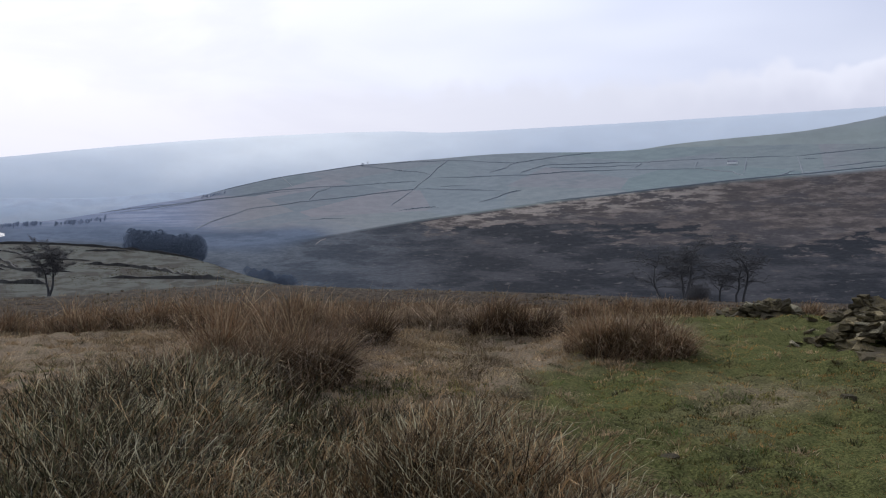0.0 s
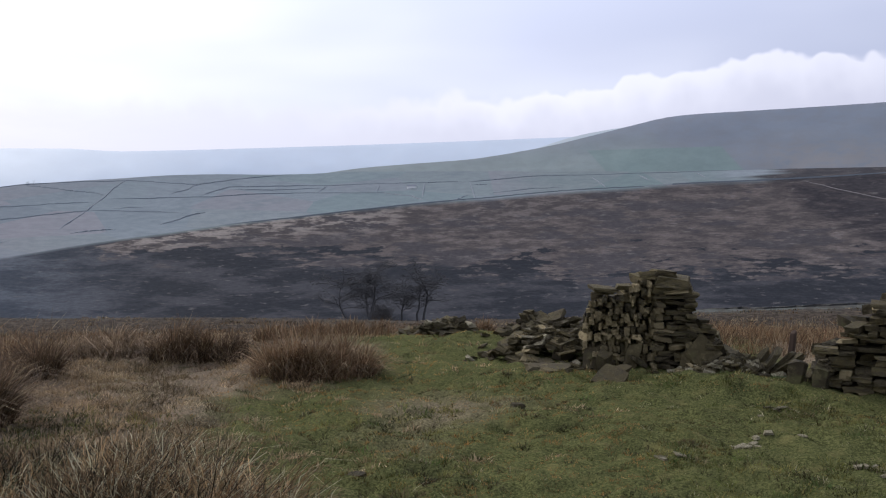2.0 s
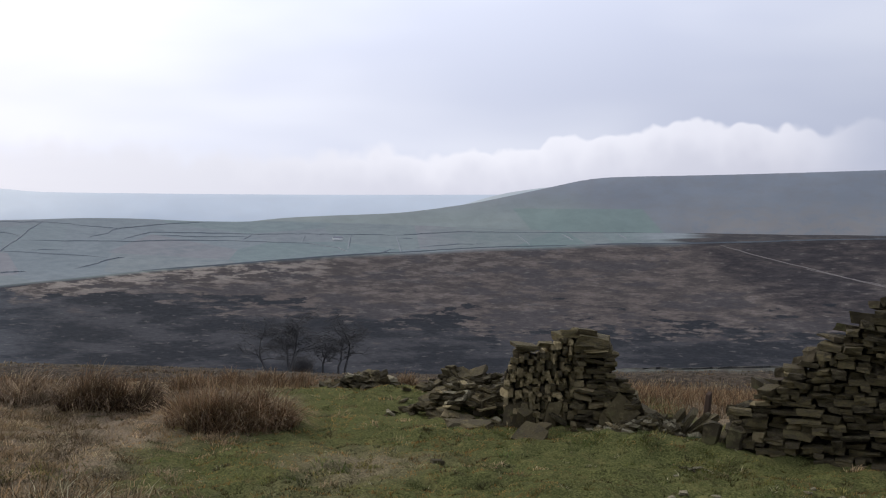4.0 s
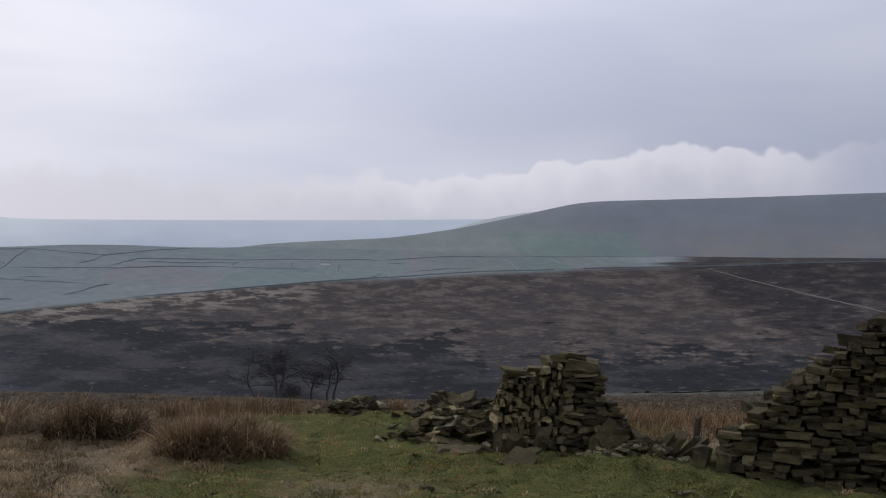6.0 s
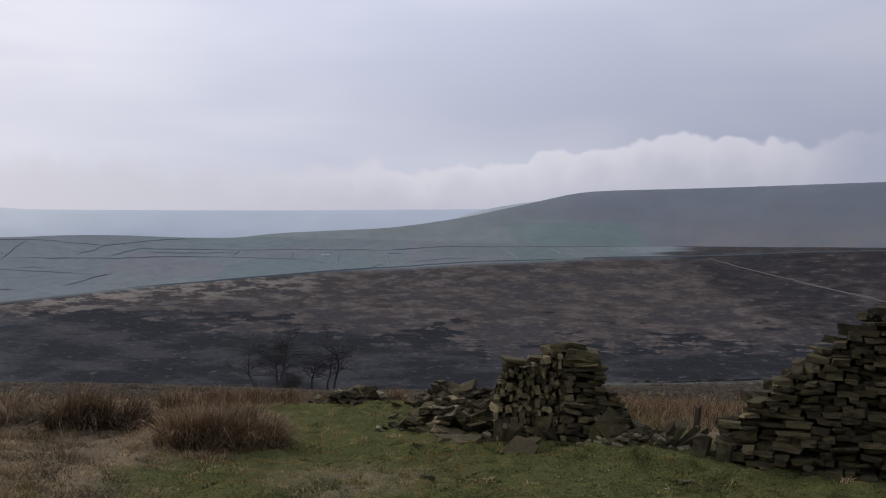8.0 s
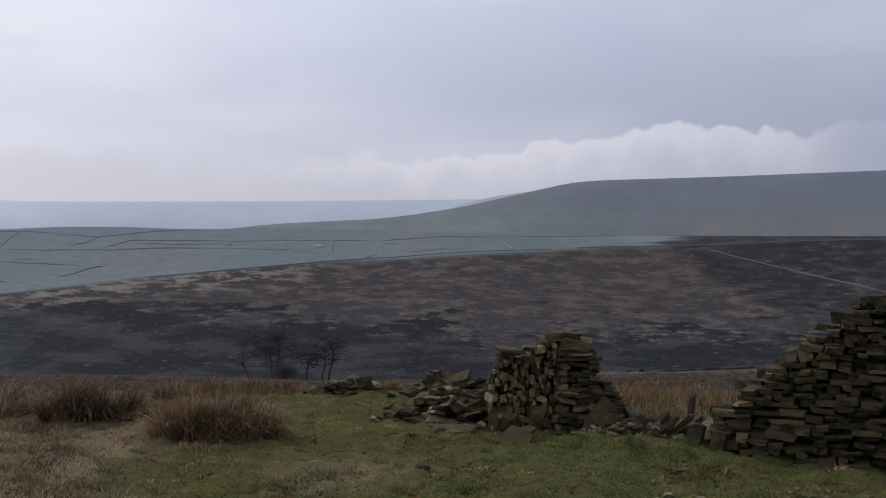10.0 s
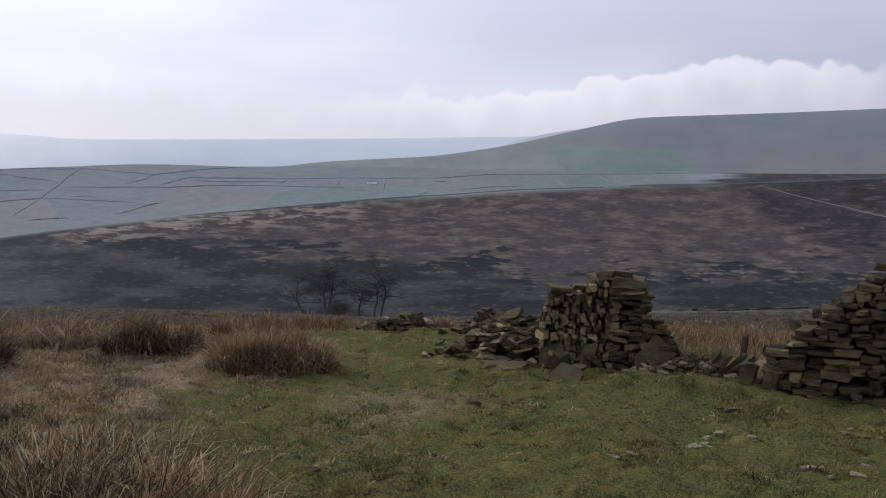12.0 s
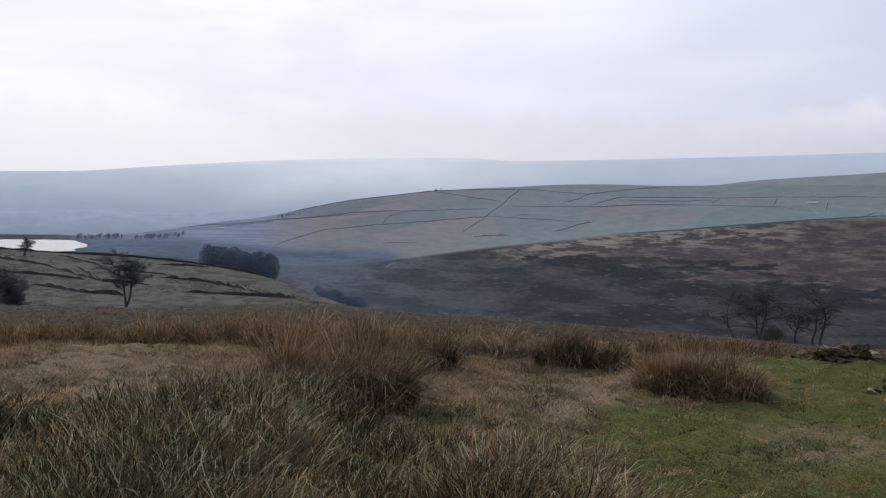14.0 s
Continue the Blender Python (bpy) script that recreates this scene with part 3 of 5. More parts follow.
def thing(name, place, label, category, group="", kind=""):
    ob = new(name)
    ob.empty_display_size = 0.2
    ob.location = place
    return tagged(ob, label, category, group, kind)


spare = {}  # stones past the first 300 of a thing, joined into one part later


def lay(parent, place, size, turn=(0, 0, 0), pale=0):
    """One stone under its wall or heap, at a place in the world; turn in degrees; pale: 0 weathered, 1 pale, 2 bright
    ochre.
    """
    me = rock.choice((STONES, PALE_STONES, BRIGHT_OCHRE_STONES)[int(pale)])
    m = Matrix.Translation(Vector(place) - parent.location) @ pose(0, 0, 0, *turn) @ Matrix.Diagonal((*size, 1))
    if len(parent.children) > 300:
        spare.setdefault(parent, []).append((me, m))
        return
    ob = new("stone", me)
    ob.parent = parent
    ob.matrix_basis = m


def join_spare():
    for parent, stones in spare.items():
        verts, faces = [], []
        for me, m in stones:
            o = len(verts)
            verts += [tuple(m @ v.co) for v in me.vertices]
            faces += [tuple(i + o for i in f.vertices) for f in me.polygons]
        joined = quick_mesh("rubble", verts, faces, STONE)
        ob = new("rubble", joined)
        ob.parent = parent
        tagged(ob, kind="stuff")


def core(parent, a, b, heights, half, name="hearting"):
    """The packed fill inside a wall from a to b: a low ridge of rubble under the face stones, near-black for shaded
    gaps.
    """
    a, b = Vector(a), Vector(b)
    along = (b - a).normalized()
    side = Vector((along.y, -along.x, 0))
    bm = bmesh.new()
    rings = []
    n = 24
    for i in range(n + 1):
        f = i / n
        p = a.lerp(b, f)
        h = max(0.02, float(np.interp(f, *zip(*heights))) - 0.07)
        z = ground_z(p.x, p.y)
        ring = []
        for s, k in ((-1, 0), (-0.86, 0.5), (-0.7, 1), (0.7, 1), (0.86, 0.5), (1, 0)):
            jit = 0.02 * noise.noise((f * 9, s * 3, k * 5))
            q = p + side * (half * s + jit)
            ring.append(bm.verts.new((q.x - parent.location.x, q.y - parent.location.y, z - 0.06 - parent.location.z + (h + 0.06) * k + jit)))
        rings.append(ring)
    for r0, r1 in zip(rings, rings[1:]):
        for j in range(5):
            bm.faces.new((r0[j], r1[j], r1[j + 1], r0[j + 1]))
    bm.faces.new(rings[0])
    bm.faces.new(rings[-1][::-1])
    bmesh.ops.recalc_face_normals(bm, faces=bm.faces)
    return part(name, bm, SHADED_FILL, parent)


def coursed(parent, a, b, heights, half, thick=(0.055, 0.12), length=(0.14, 0.40), rough=1.0, sides=(-1, 1), ochre_share=0.0):
    """Face stones of a wall from a to b, course on course, up to a broken top. heights: (fraction, metres)."""
    a, b = Vector(a), Vector(b)
    total = (b - a).length
    along = (b - a).normalized()
    side = Vector((along.y, -along.x, 0))
    yaw = math.degrees(math.atan2(along.y, along.x))
    for s in sides:
        z = 0.0
        while z < max(h for _, h in heights):
            t = rock.uniform(*thick)
            x = rock.uniform(-0.08, 0.04)
            while x < total:
                lng = rock.uniform(*length) * (1.25 if z < 0.3 else 1.0)
                mid = x + lng / 2
                top = float(np.interp(mid / total, *zip(*heights)))
                if z + t * 0.6 <= top:
                    tt = t * rock.uniform(0.75, 1.25)
                    deep = rock.uniform(0.2, 0.3)
                    batter = half * (1 - 0.10 * z)
                    p = a + along * mid + side * (s * (batter - deep / 2 + rock.uniform(-0.035, 0.014) * rough))
                    p.z = ground_z(p.x, p.y) + z + tt / 2 - 0.02 + rock.uniform(-0.008, 0.008) + 0.03 * rough * noise.noise((mid * 1.6, z * 2.5, s * 4.0))
                    lay(parent, p, (lng * 0.99, deep, tt * 0.99), (rock.gauss(0, 3.0) * rough, rock.gauss(0, 3.0) * rough, yaw + rock.gauss(0, 6) * rough), 2 * (rock.random() < ochre_share))
                x += lng + rock.uniform(0.0, 0.025)
            z += t


def packed(parent, a, b, heights, half, thick, length, rough=1.0, side_sign=1, ochre_share=0.0, batter=0.10):
    """A dry-laid face from a to b: each stone is set into the lowest hollow of the work, so that courses step, sag and close up."""
    a, b = Vector(a), Vector(b)
    total = (b - a).length
    along = (b - a).normalized()
    side = Vector((along.y, -along.x, 0)) * side_sign
    yaw = math.degrees(math.atan2(along.y, along.x))
    cell = 0.01
    n = int(total / cell)
    level = np.array([-0.03 + 0.03 * noise.noise((k * 0.03, half * 9, 1.0)) for k in range(n)])
    top = np.interp((np.arange(n) + 0.5) / n, *zip(*heights))
    shut = np.zeros(n, bool)
    while not shut.all():
        low = int(np.argmin(np.where(shut, 9.0, level)))
        i0 = i1 = low
        while i0 > 0 and not shut[i0 - 1] and abs(level[i0 - 1] - level[low]) < 0.014:
            i0 -= 1
        while i1 < n - 1 and not shut[i1 + 1] and abs(level[i1 + 1] - level[low]) < 0.014:
            i1 += 1
        run = i1 - i0 + 1
        want = int(rock.uniform(*length) * (1.2 if level[low] < 0.35 else 1.0) / cell)
        if run - want < length[0] / cell * 0.7:
            want = run if run < 1.15 * length[1] / cell else run // 2
        m = max(1, min(want, run))
        k0 = i0 if rock.random() < 0.5 else i1 - m + 1
        z = float(level[k0:k0 + m].max())
        t = rock.uniform(*thick) * (1.2 if z < 0.25 else 1.0)
        for q in (k0 - 1, k0 + m):
            if 0 <= q < n and not shut[q] and 0.55 * t < level[q] - z < 1.5 * t and rock.random() < 0.7:
                t = float(level[q] - z)
        mid = k0 + m // 2
        if z + 0.55 * t > top[mid]:
            shut[k0:k0 + m] = True
            continue
        level[k0:k0 + m] = z + t
        lng, deep = m * cell, rock.uniform(0.16, 0.26)
        p = a + along * ((k0 + m / 2) * cell) + side * (half * (1 - batter * z) - deep / 2 + rock.choice((-0.07, -0.03, -0.012, 0, 0.01, 0.018)) * min(rough, 1.5))
        p.z = ground_z(p.x, p.y) + z + t / 2 + 0.028 * noise.noise((k0 * 0.022, z * 2.6, half * 5))
        lay(parent, p, (lng * rock.uniform(0.88, 1.02), deep, t * rock.uniform(0.84, 1.02)), (rock.gauss(0, 2.2) * rough, rock.gauss(0, 2.4) * rough, yaw + rock.gauss(0, 4) * min(rough, 1.5)), 2 * (rock.random() < ochre_share))


def capping(parent, a, b, heights, half, count, size=(0.2, 0.5)):
    """Loose stones lying on the broken top of a wall."""
    a, b = Vector(a), Vector(b)
    along = (b - a).normalized()
    side = Vector((along.y, -along.x, 0))
    yaw = math.degrees(math.atan2(along.y, along.x))
    for k in range(count):
        f = (k + rock.random()) / count
        p = a.lerp(b, f) + side * rock.uniform(-0.6, 0.6) * half
        t = rock.uniform(0.035, 0.075)
        p.z = ground_z(p.x, p.y) + float(np.interp(f, *zip(*heights))) - 0.02 + t / 2
        lay(parent, p, (rock.uniform(*size), rock.uniform(0.16, 0.3), t), (rock.gauss(0, 7), rock.gauss(0, 7), yaw + rock.gauss(0, 35)))


def heap(parent, centre, along, half_l, half_w, height, count, size=(0.10, 0.30), pale=0.0, thin=(0.18, 0.42), ochre_share=0.0):
    """Tumbled stones, densest and highest in the middle, on a low mound of fill, near-black for shaded gaps."""
    c = Vector((*centre, 0))
    d = Vector((math.cos(radians(along)), math.sin(radians(along)), 0))
    s = Vector((-d.y, d.x, 0))
    bm = bmesh.new()
    grid = [[None] * 9 for _ in range(13)]
    for i in range(13):
        for j in range(9):
            u, v = i / 6 - 1, j / 4 - 1
            p = c + d * (u * half_l) + s * (v * half_w)
            h = max(0.0, 1 - u * u - v * v) * height * 0.16 + 0.03 * noise.noise((p.x * 5, p.y * 5, 0)) - 0.05
            grid[i][j] = bm.verts.new((p.x - parent.location.x, p.y - parent.location.y, ground_z(p.x, p.y) + h - parent.location.z))
    for i in range(12):
        for j in range(8):
            bm.faces.new((grid[i][j], grid[i + 1][j], grid[i + 1][j + 1], grid[i][j + 1]))
    part("fill", bm, SHADED_FILL, parent)
    for _ in range(count):
        u, v = max(-1.2, min(1.2, rock.gauss(0, 0.5))), max(-1.2, min(1.2, rock.gauss(0, 0.5)))
        p = c + d * (u * half_l) + s * (v * half_w)
        lng = rock.uniform(*size)
        t = lng * rock.uniform(*thin)
        p.z = ground_z(p.x, p.y) + max(0.0, 1 - u * u - v * v) * height * rock.uniform(0.7, 1.0) + t * 0.25
        lay(parent, p, (lng, lng * rock.uniform(0.55, 0.9), t), (rock.gauss(0, 19), rock.gauss(0, 19), rock.uniform(0, 360)), 1 if rock.random() < pale else 2 * (rock.random() < ochre_share))


def on_ground(x, y):
    return Vector((x, y, ground_z(x, y)))


# the tall broken length of wall
WALL_A, WALL_B = (5.03, 6.45, 0), (6.83, 4.33, 0)
WALL_TOP = ((0, 0.0), (0.095, 0.0), (0.12, 0.18), (0.165, 0.32), (0.215, 0.45), (0.255, 0.57), (0.295, 0.67), (0.365, 0.77), (0.41, 0.89), (0.46, 1.02), (0.505, 1.13), (0.56, 1.21), (0.62, 1.23), (0.70, 1.15), (0.76, 1.04), (0.85, 0.95), (1, 0.8))
tall_wall = thing("dry_stone_wall", on_ground(6.0, 5.2), "tall ruined dry-stone wall of dark gritstone with a broken stepped top", "stone wall", "ruined walls")
core(tall_wall, WALL_A, WALL_B, WALL_TOP, 0.13)
WALL_M = tuple(Vector(WALL_A).lerp(Vector(WALL_B), 0.78))
packed(tall_wall, WALL_A, WALL_M, tuple((min(1, f / 0.78), h) for f, h in WALL_TOP if f < 0.8), 0.30, (0.026, 0.062), (0.06, 0.19), 2.0, ochre_share=0.04)
capping(tall_wall, Vector(WALL_A).lerp(Vector(WALL_B), 0.13), WALL_B, tuple((max(0, (f - 0.13) / 0.87), h) for f, h in WALL_TOP if f > 0.13), 0.22, 26, (0.08, 0.22))
for f, s in ((0.09, 0.9), (0.155, 0.85)):
    q = Vector(WALL_A).lerp(Vector(WALL_B), f) + Vector((-0.22, -0.19, 0))
    q.z = ground_z(q.x, q.y) + 0.08
    lay(tall_wall, q, (0.13 * s, 0.13, 0.21 * s), (6, rock.gauss(0, 9), -44 + rock.gauss(0, 10)))
packed(tall_wall, WALL_M, WALL_B, ((0, 0.99), (0.3, 0.95), (1, 0.8)), 0.30, (0.04, 0.08), (0.12, 0.28), 1.3)
coursed(tall_wall, WALL_A, WALL_B, tuple((f, max(0.0, h - 0.16)) for f, h in WALL_TOP), 0.30, (0.10, 0.15), (0.3, 0.55), 1.2, sides=(-1,))

# the lone standing stub
STUB_A, STUB_B = (4.02, 7.85, 0), (5.12, 7.30, 0)
STUB_TOP = ((0, 0.50), (0.05, 0.64), (0.12, 0.68), (0.31, 0.68), (0.36, 0.76), (0.68, 0.76), (0.75, 0.6), (0.82, 0.45), (0.9, 0.28), (1, 0.08))
stub = thing("wall_stub", on_ground(4.5, 7.6), "crumbling stub of dry-stone wall with a mossy slab on top", "stone wall", "ruined walls")
core(stub, STUB_A, STUB_B, STUB_TOP, 0.13)
for x_s, y_s, z_s, size, turns in (
    (4.12, 7.66, 0.70, (0.24, 0.24, 0.035), (2, 3, -20)), (4.16, 7.70, 0.668, (0.20, 0.22, 0.03), (-3, -4, -35)), (4.31, 7.60, 0.715, (0.16, 0.2, 0.045), (0, 4, -24)),
    (4.45, 7.52, 0.77, (0.15, 0.2, 0.08), (6, -8, 10)), (4.69, 7.40, 0.755, (0.31, 0.30, 0.12), (4, 6, -22)), (4.53, 7.47, 0.80, (0.22, 0.22, 0.07), (-5, -6, -35)), (4.60, 7.42, 0.835, (0.20, 0.2, 0.05), (3, 8, -10)), (4.72, 7.38, 0.665, (0.35, 0.26, 0.05), (0, 1, -26)),
    (4.93, 7.12, 0.13, (0.21, 0.10, 0.18), (30, -24, -30)), (4.70, 7.18, 0.08, (0.10, 0.10, 0.10), (5, 6, -20)), 
    (4.90, 7.10, 0.04, (0.28, 0.16, 0.05), (4, 6, -10)), (5.18, 7.05, 0.04, (0.24, 0.16, 0.05), (10, 12, -40)), (5.10, 7.16, 0.14, (0.22, 0.14, 0.05), (8, 24, -30)), (4.06, 7.52, 0.10, (0.12, 0.10, 0.18), (22, -20, 20)),
    (4.32, 7.34, 0.05, (0.16, 0.09, 0.05), (10, 30, 10)),
):
    lay(stub, (x_s, y_s, z_s + ground_z(x_s, y_s)), size, turns)
# its broken end shows the small upright hearting; the standing corner beside it is laid of broad slabs
packed(stub, STUB_A, (4.66, 7.53, 0), ((0, 0.42), (0.08, 0.62), (0.6, 0.68), (0.65, 0.74), (1, 0.76)), 0.25, (0.032, 0.085), (0.026, 0.062), 2.2, ochre_share=0.8)
packed(stub, (4.58, 7.57, 0), (4.86, 7.43, 0), ((0, 0.77), (0.8, 0.77), (1, 0.68)), 0.31, (0.026, 0.055), (0.10, 0.28), 2.0, ochre_share=0.15)
packed(stub, (4.82, 7.45, 0), STUB_B, ((0, 0.74), (0.15, 0.66), (0.4, 0.50), (0.7, 0.28), (1, 0.10)), 0.33, (0.026, 0.055), (0.06, 0.17), 2.4, ochre_share=0.1)
coursed(stub, (4.14, 7.79, 0), STUB_B, STUB_TOP, 0.28, (0.06, 0.10), (0.14, 0.3), 1.2, sides=(-1,))
for x_s, y_s, z_s, size, turns in (
    (4.80, 7.10, 0.13, (0.25, 0.07, 0.23), (-20, 40, -28)), (5.16, 7.02, 0.10, (0.26, 0.16, 0.05), (6, 20, -35)), (4.94, 7.16, 0.24, (0.18, 0.14, 0.045), (8, 30, -24)),
    (4.66, 7.15, 0.07, (0.08, 0.07, 0.18), (-8, 10, -25)), (4.02, 7.62, 0.12, (0.17, 0.08, 0.24), (-10, 6, -18)), (4.28, 7.40, 0.10, (0.11, 0.06, 0.22), (-12, 18, -25)),
    (3.52, 7.52, 0.03, (0.42, 0.20, 0.05), (6, 3, -14)), (3.97, 7.14, 0.05, (0.24, 0.10, 0.05), (16, -24, 10)),
):
    lay(stub, (x_s, y_s, z_s + ground_z(x_s, y_s)), size, turns)

# spilled and tumbled stones
spill = thing("rubble_spill", on_ground(3.75, 8.1), "spill of tumbled gritstone blocks at the foot of the wall stub", "rubble", "rubble heaps")
heap(spill, (3.85, 8.12), -36, 0.66, 0.36, 0.25, 330, (0.05, 0.17), pale=0.06, thin=(0.10, 0.30), ochre_share=0.22)
lay(spill, (3.86, 7.92, 0.10 + ground_z(3.86, 7.92)), (0.18, 0.12, 0.19), (18, -14, 20))
back_heap = thing("rubble_bank", on_ground(4.5, 9.4), "low line of fallen stones where the wall ran on", "rubble", "rubble heaps")
heap(back_heap, (4.35, 9.2), -55, 0.7, 0.3, 0.22, 120, (0.06, 0.20), thin=(0.14, 0.34))
far_heap = thing("rubble_heap", on_ground(3.6, 10.4), "low heap of fallen wall stones on the turf", "rubble", "rubble heaps")
heap(far_heap, (3.52, 10.45), -28, 0.38, 0.22, 0.17, 150, (0.06, 0.20), pale=0.05, thin=(0.10, 0.26), ochre_share=0.1)
gap_heap = thing("gap_rubble", on_ground(5.0, 6.85), "pale broken stones lying in the gap of the wall", "rubble", "rubble heaps")
heap(gap_heap, (5.02, 6.85), -40, 0.36, 0.22, 0.10, 150, (0.03, 0.12), 0.35)

for x_s, y_s, z_s, size, turns in (
    (5.14, 6.78, 0.10, (0.26, 0.10, 0.045), (20, -52, -30)), (5.20, 6.70, 0.11, (0.24, 0.12, 0.04), (10, -58, -42)), (5.27, 6.66, 0.10, (0.28, 0.10, 0.045), (-10, -44, -36)),
    (5.07, 6.84, 0.07, (0.18, 0.10, 0.04), (14, 40, 10)), (5.32, 6.58, 0.12, (0.30, 0.12, 0.05), (8, -36, -48)), (5.00, 6.90, 0.06, (0.16, 0.12, 0.05), (30, 14, 60)),
):
    lay(gap_heap, (x_s, y_s, z_s + ground_z(x_s, y_s)), size, turns)
foot_rubble = thing("foot_rubble", on_ground(4.75, 7.0), "scatter of small pale broken stones on bare earth", "rubble", "rubble heaps")
heap(foot_rubble, (4.75, 7.02), -28, 0.34, 0.12, 0.03, 60, (0.03, 0.10), 0.3, ochre_share=0.5)

join_spare()


# ---------------------------------------------------------------- grass, sedge and rushes
def blades(name, root, height, width, lean, bend, tint, label, category, kind="stuff", segments=2, parent=None, crook=0.0, bleach=0.0):
    """Many tapering blades as one mesh. root: (n, 3); lean: (n, 2) offset of the tip as a part of its height; tint: (n, 3)."""
    n = len(root)
    face = np.random.rand(n) * math.pi
    across = np.stack([np.cos(face), np.sin(face), 0 * face], -1) * (width / 2)[:, None]
    rows = []
    for k in range(segments):
        f = k / segments
        mid = root + np.stack([lean[:, 0] * height * f ** bend, lean[:, 1] * height * f ** bend, height * f * (1 - 0.12 * f * (lean ** 2).sum(1))], -1)
        mid[:, :2] += np.random.randn(n, 2) * (crook * height * 4 * f * (1 - f))[:, None]
        w_k = (1 - 0.55 * f)
        rows += [mid - across * w_k, mid + across * w_k]
    tip = root + np.stack([lean[:, 0] * height, lean[:, 1] * height, height * np.clip(1 - 0.3 * (lean ** 2).sum(1) - 3 * crook * np.random.rand(n), 0.2, 1)], -1)
    rows.append(tip)
    m = len(rows)
    verts = np.stack(rows, 1).reshape(-1, 3)
    base = (np.arange(n) * m)[:, None]
    tris = []
    for k in range(segments - 1):
        o = 2 * k
        tris += [[o, o + 1, o + 3], [o, o + 3, o + 2]]
    tris.append([m - 3, m - 2, m - 1])
    idx = np.concatenate([base + np.array(t)[None] for t in tris], 1).reshape(-1)
    me = bpy.data.meshes.new(name)
    count = len(idx) // 3
    me.vertices.add(len(verts))
    me.vertices.foreach_set("co", verts.astype(np.float32).ravel())
    me.loops.add(len(idx))
    me.loops.foreach_set("vertex_index", idx.astype(np.int32))
    me.polygons.add(count)
    me.polygons.foreach_set("loop_start", np.arange(count, dtype=np.int32) * 3)
    me.update(calc_edges=True)
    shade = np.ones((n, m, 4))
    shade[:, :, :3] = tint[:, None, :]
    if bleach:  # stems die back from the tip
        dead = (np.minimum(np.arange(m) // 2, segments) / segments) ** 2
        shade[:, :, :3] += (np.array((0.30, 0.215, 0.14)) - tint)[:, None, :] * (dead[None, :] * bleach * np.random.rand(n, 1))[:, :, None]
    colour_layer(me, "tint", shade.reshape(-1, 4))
    me.materials.append(BLADE)
    ob = new(name, me)
    if parent:
        ob.parent = parent
        return tagged(ob, kind=kind)
    return tagged(ob, label, category, kind=kind)


GRID_N = 600


def field_z(x, y):
    """ground_z for many places at once, from a fine grid laid over the near ground."""
    if "grid" not in field_store:
        xs, ys = np.linspace(-15, 16, GRID_N), np.linspace(-10, 25, GRID_N)
        gx, gy = np.meshgrid(xs, ys)
        base = land_height(np.degrees(np.arctan2(gx, gy)), np.hypot(gx, gy))
        field_store["grid"] = base + np.array([[bumps(a, b) for a in xs] for b in ys])
    fx, fy = (x + 15) / 31 * (GRID_N - 1), (y + 10) / 35 * (GRID_N - 1)
    i, j = np.clip(fx.astype(int), 0, GRID_N - 2), np.clip(fy.astype(int), 0, GRID_N - 2)
    u, v = np.clip(fx - i, 0, 1), np.clip(fy - j, 0, 1)
    g = field_store["grid"]
    return g[j, i] * (1 - u) * (1 - v) + g[j, i + 1] * u * (1 - v) + g[j + 1, i] * (1 - u) * v + g[j + 1, i + 1] * u * v


field_store = {}


def ground_far(x, y):
    """Height of the smooth ground for many places beyond the near grid."""
    return land_height(np.degrees(np.arctan2(x, y)), np.hypot(x, y))


def patchy(x, y, scale, seed):
    """Cheap smooth noise for many places: a sum of crossed waves, from 0 to 1."""
    g = np.random.RandomState(seed)
    s = 0
    for _ in range(7):
        a, ph, k = g.rand() * 6.28, g.rand() * 6.28, scale * (0.6 + g.rand())
        s = s + np.sin((x * np.cos(a) + y * np.sin(a)) * k + ph)
    return np.clip(0.5 + s / 7, 0, 1)


def wedge(count, r0, r1, az0, az1, power=1.0):
    u = np.random.rand(count)
    r = r0 * (r1 / r0) ** (u ** power)
    a = np.radians(az0 + (az1 - az0) * np.random.rand(count))
    return r * np.sin(a), r * np.cos(a), r


def both(a, b):
    return tuple(np.append(u, v) for u, v in zip(a, b))


def pick(colours, count, spread=0.25):
    c = np.array(colours)[np.random.randint(0, len(colours), count)]
    return c * (1 + spread * (np.random.rand(count, 1) - 0.5) * 2)


TURF = [(0.102, 0.112, 0.029), (0.150, 0.142, 0.040), (0.076, 0.096, 0.027), (0.21, 0.180, 0.057), (0.112, 0.121, 0.033), (0.072, 0.108, 0.029)]
STRAW = [(0.41, 0.310, 0.178), (0.325, 0.240, 0.130), (0.47, 0.372, 0.225), (0.20, 0.142, 0.072), (0.355, 0.268, 0.152)]
DULL = [(0.045, 0.043, 0.018), (0.06, 0.046, 0.022), (0.035, 0.037, 0.015)]
RUSH = [(0.190, 0.104, 0.053), (0.235, 0.148, 0.078), (0.098, 0.056, 0.030), (0.33, 0.24, 0.14), (0.145, 0.085, 0.045)]
SEDGE = [(0.23, 0.150, 0.075), (0.33, 0.235, 0.125), (0.25, 0.160, 0.078), (0.055, 0.037, 0.019), (0.18, 0.110, 0.052), (0.12, 0.071, 0.033), (0.034, 0.025, 0.013), (0.17, 0.122, 0.062)]
SEDGE_GREEN = [(0.052, 0.058, 0.024), (0.105, 0.108, 0.050), (0.21, 0.192, 0.112), (0.022, 0.025, 0.011), (0.028, 0.028, 0.013)]
# pale dead blades, brightened to carry the highlights on the grass
SILVER = [(0.46, 0.42, 0.265), (0.38, 0.345, 0.22), (0.54, 0.48, 0.30)]


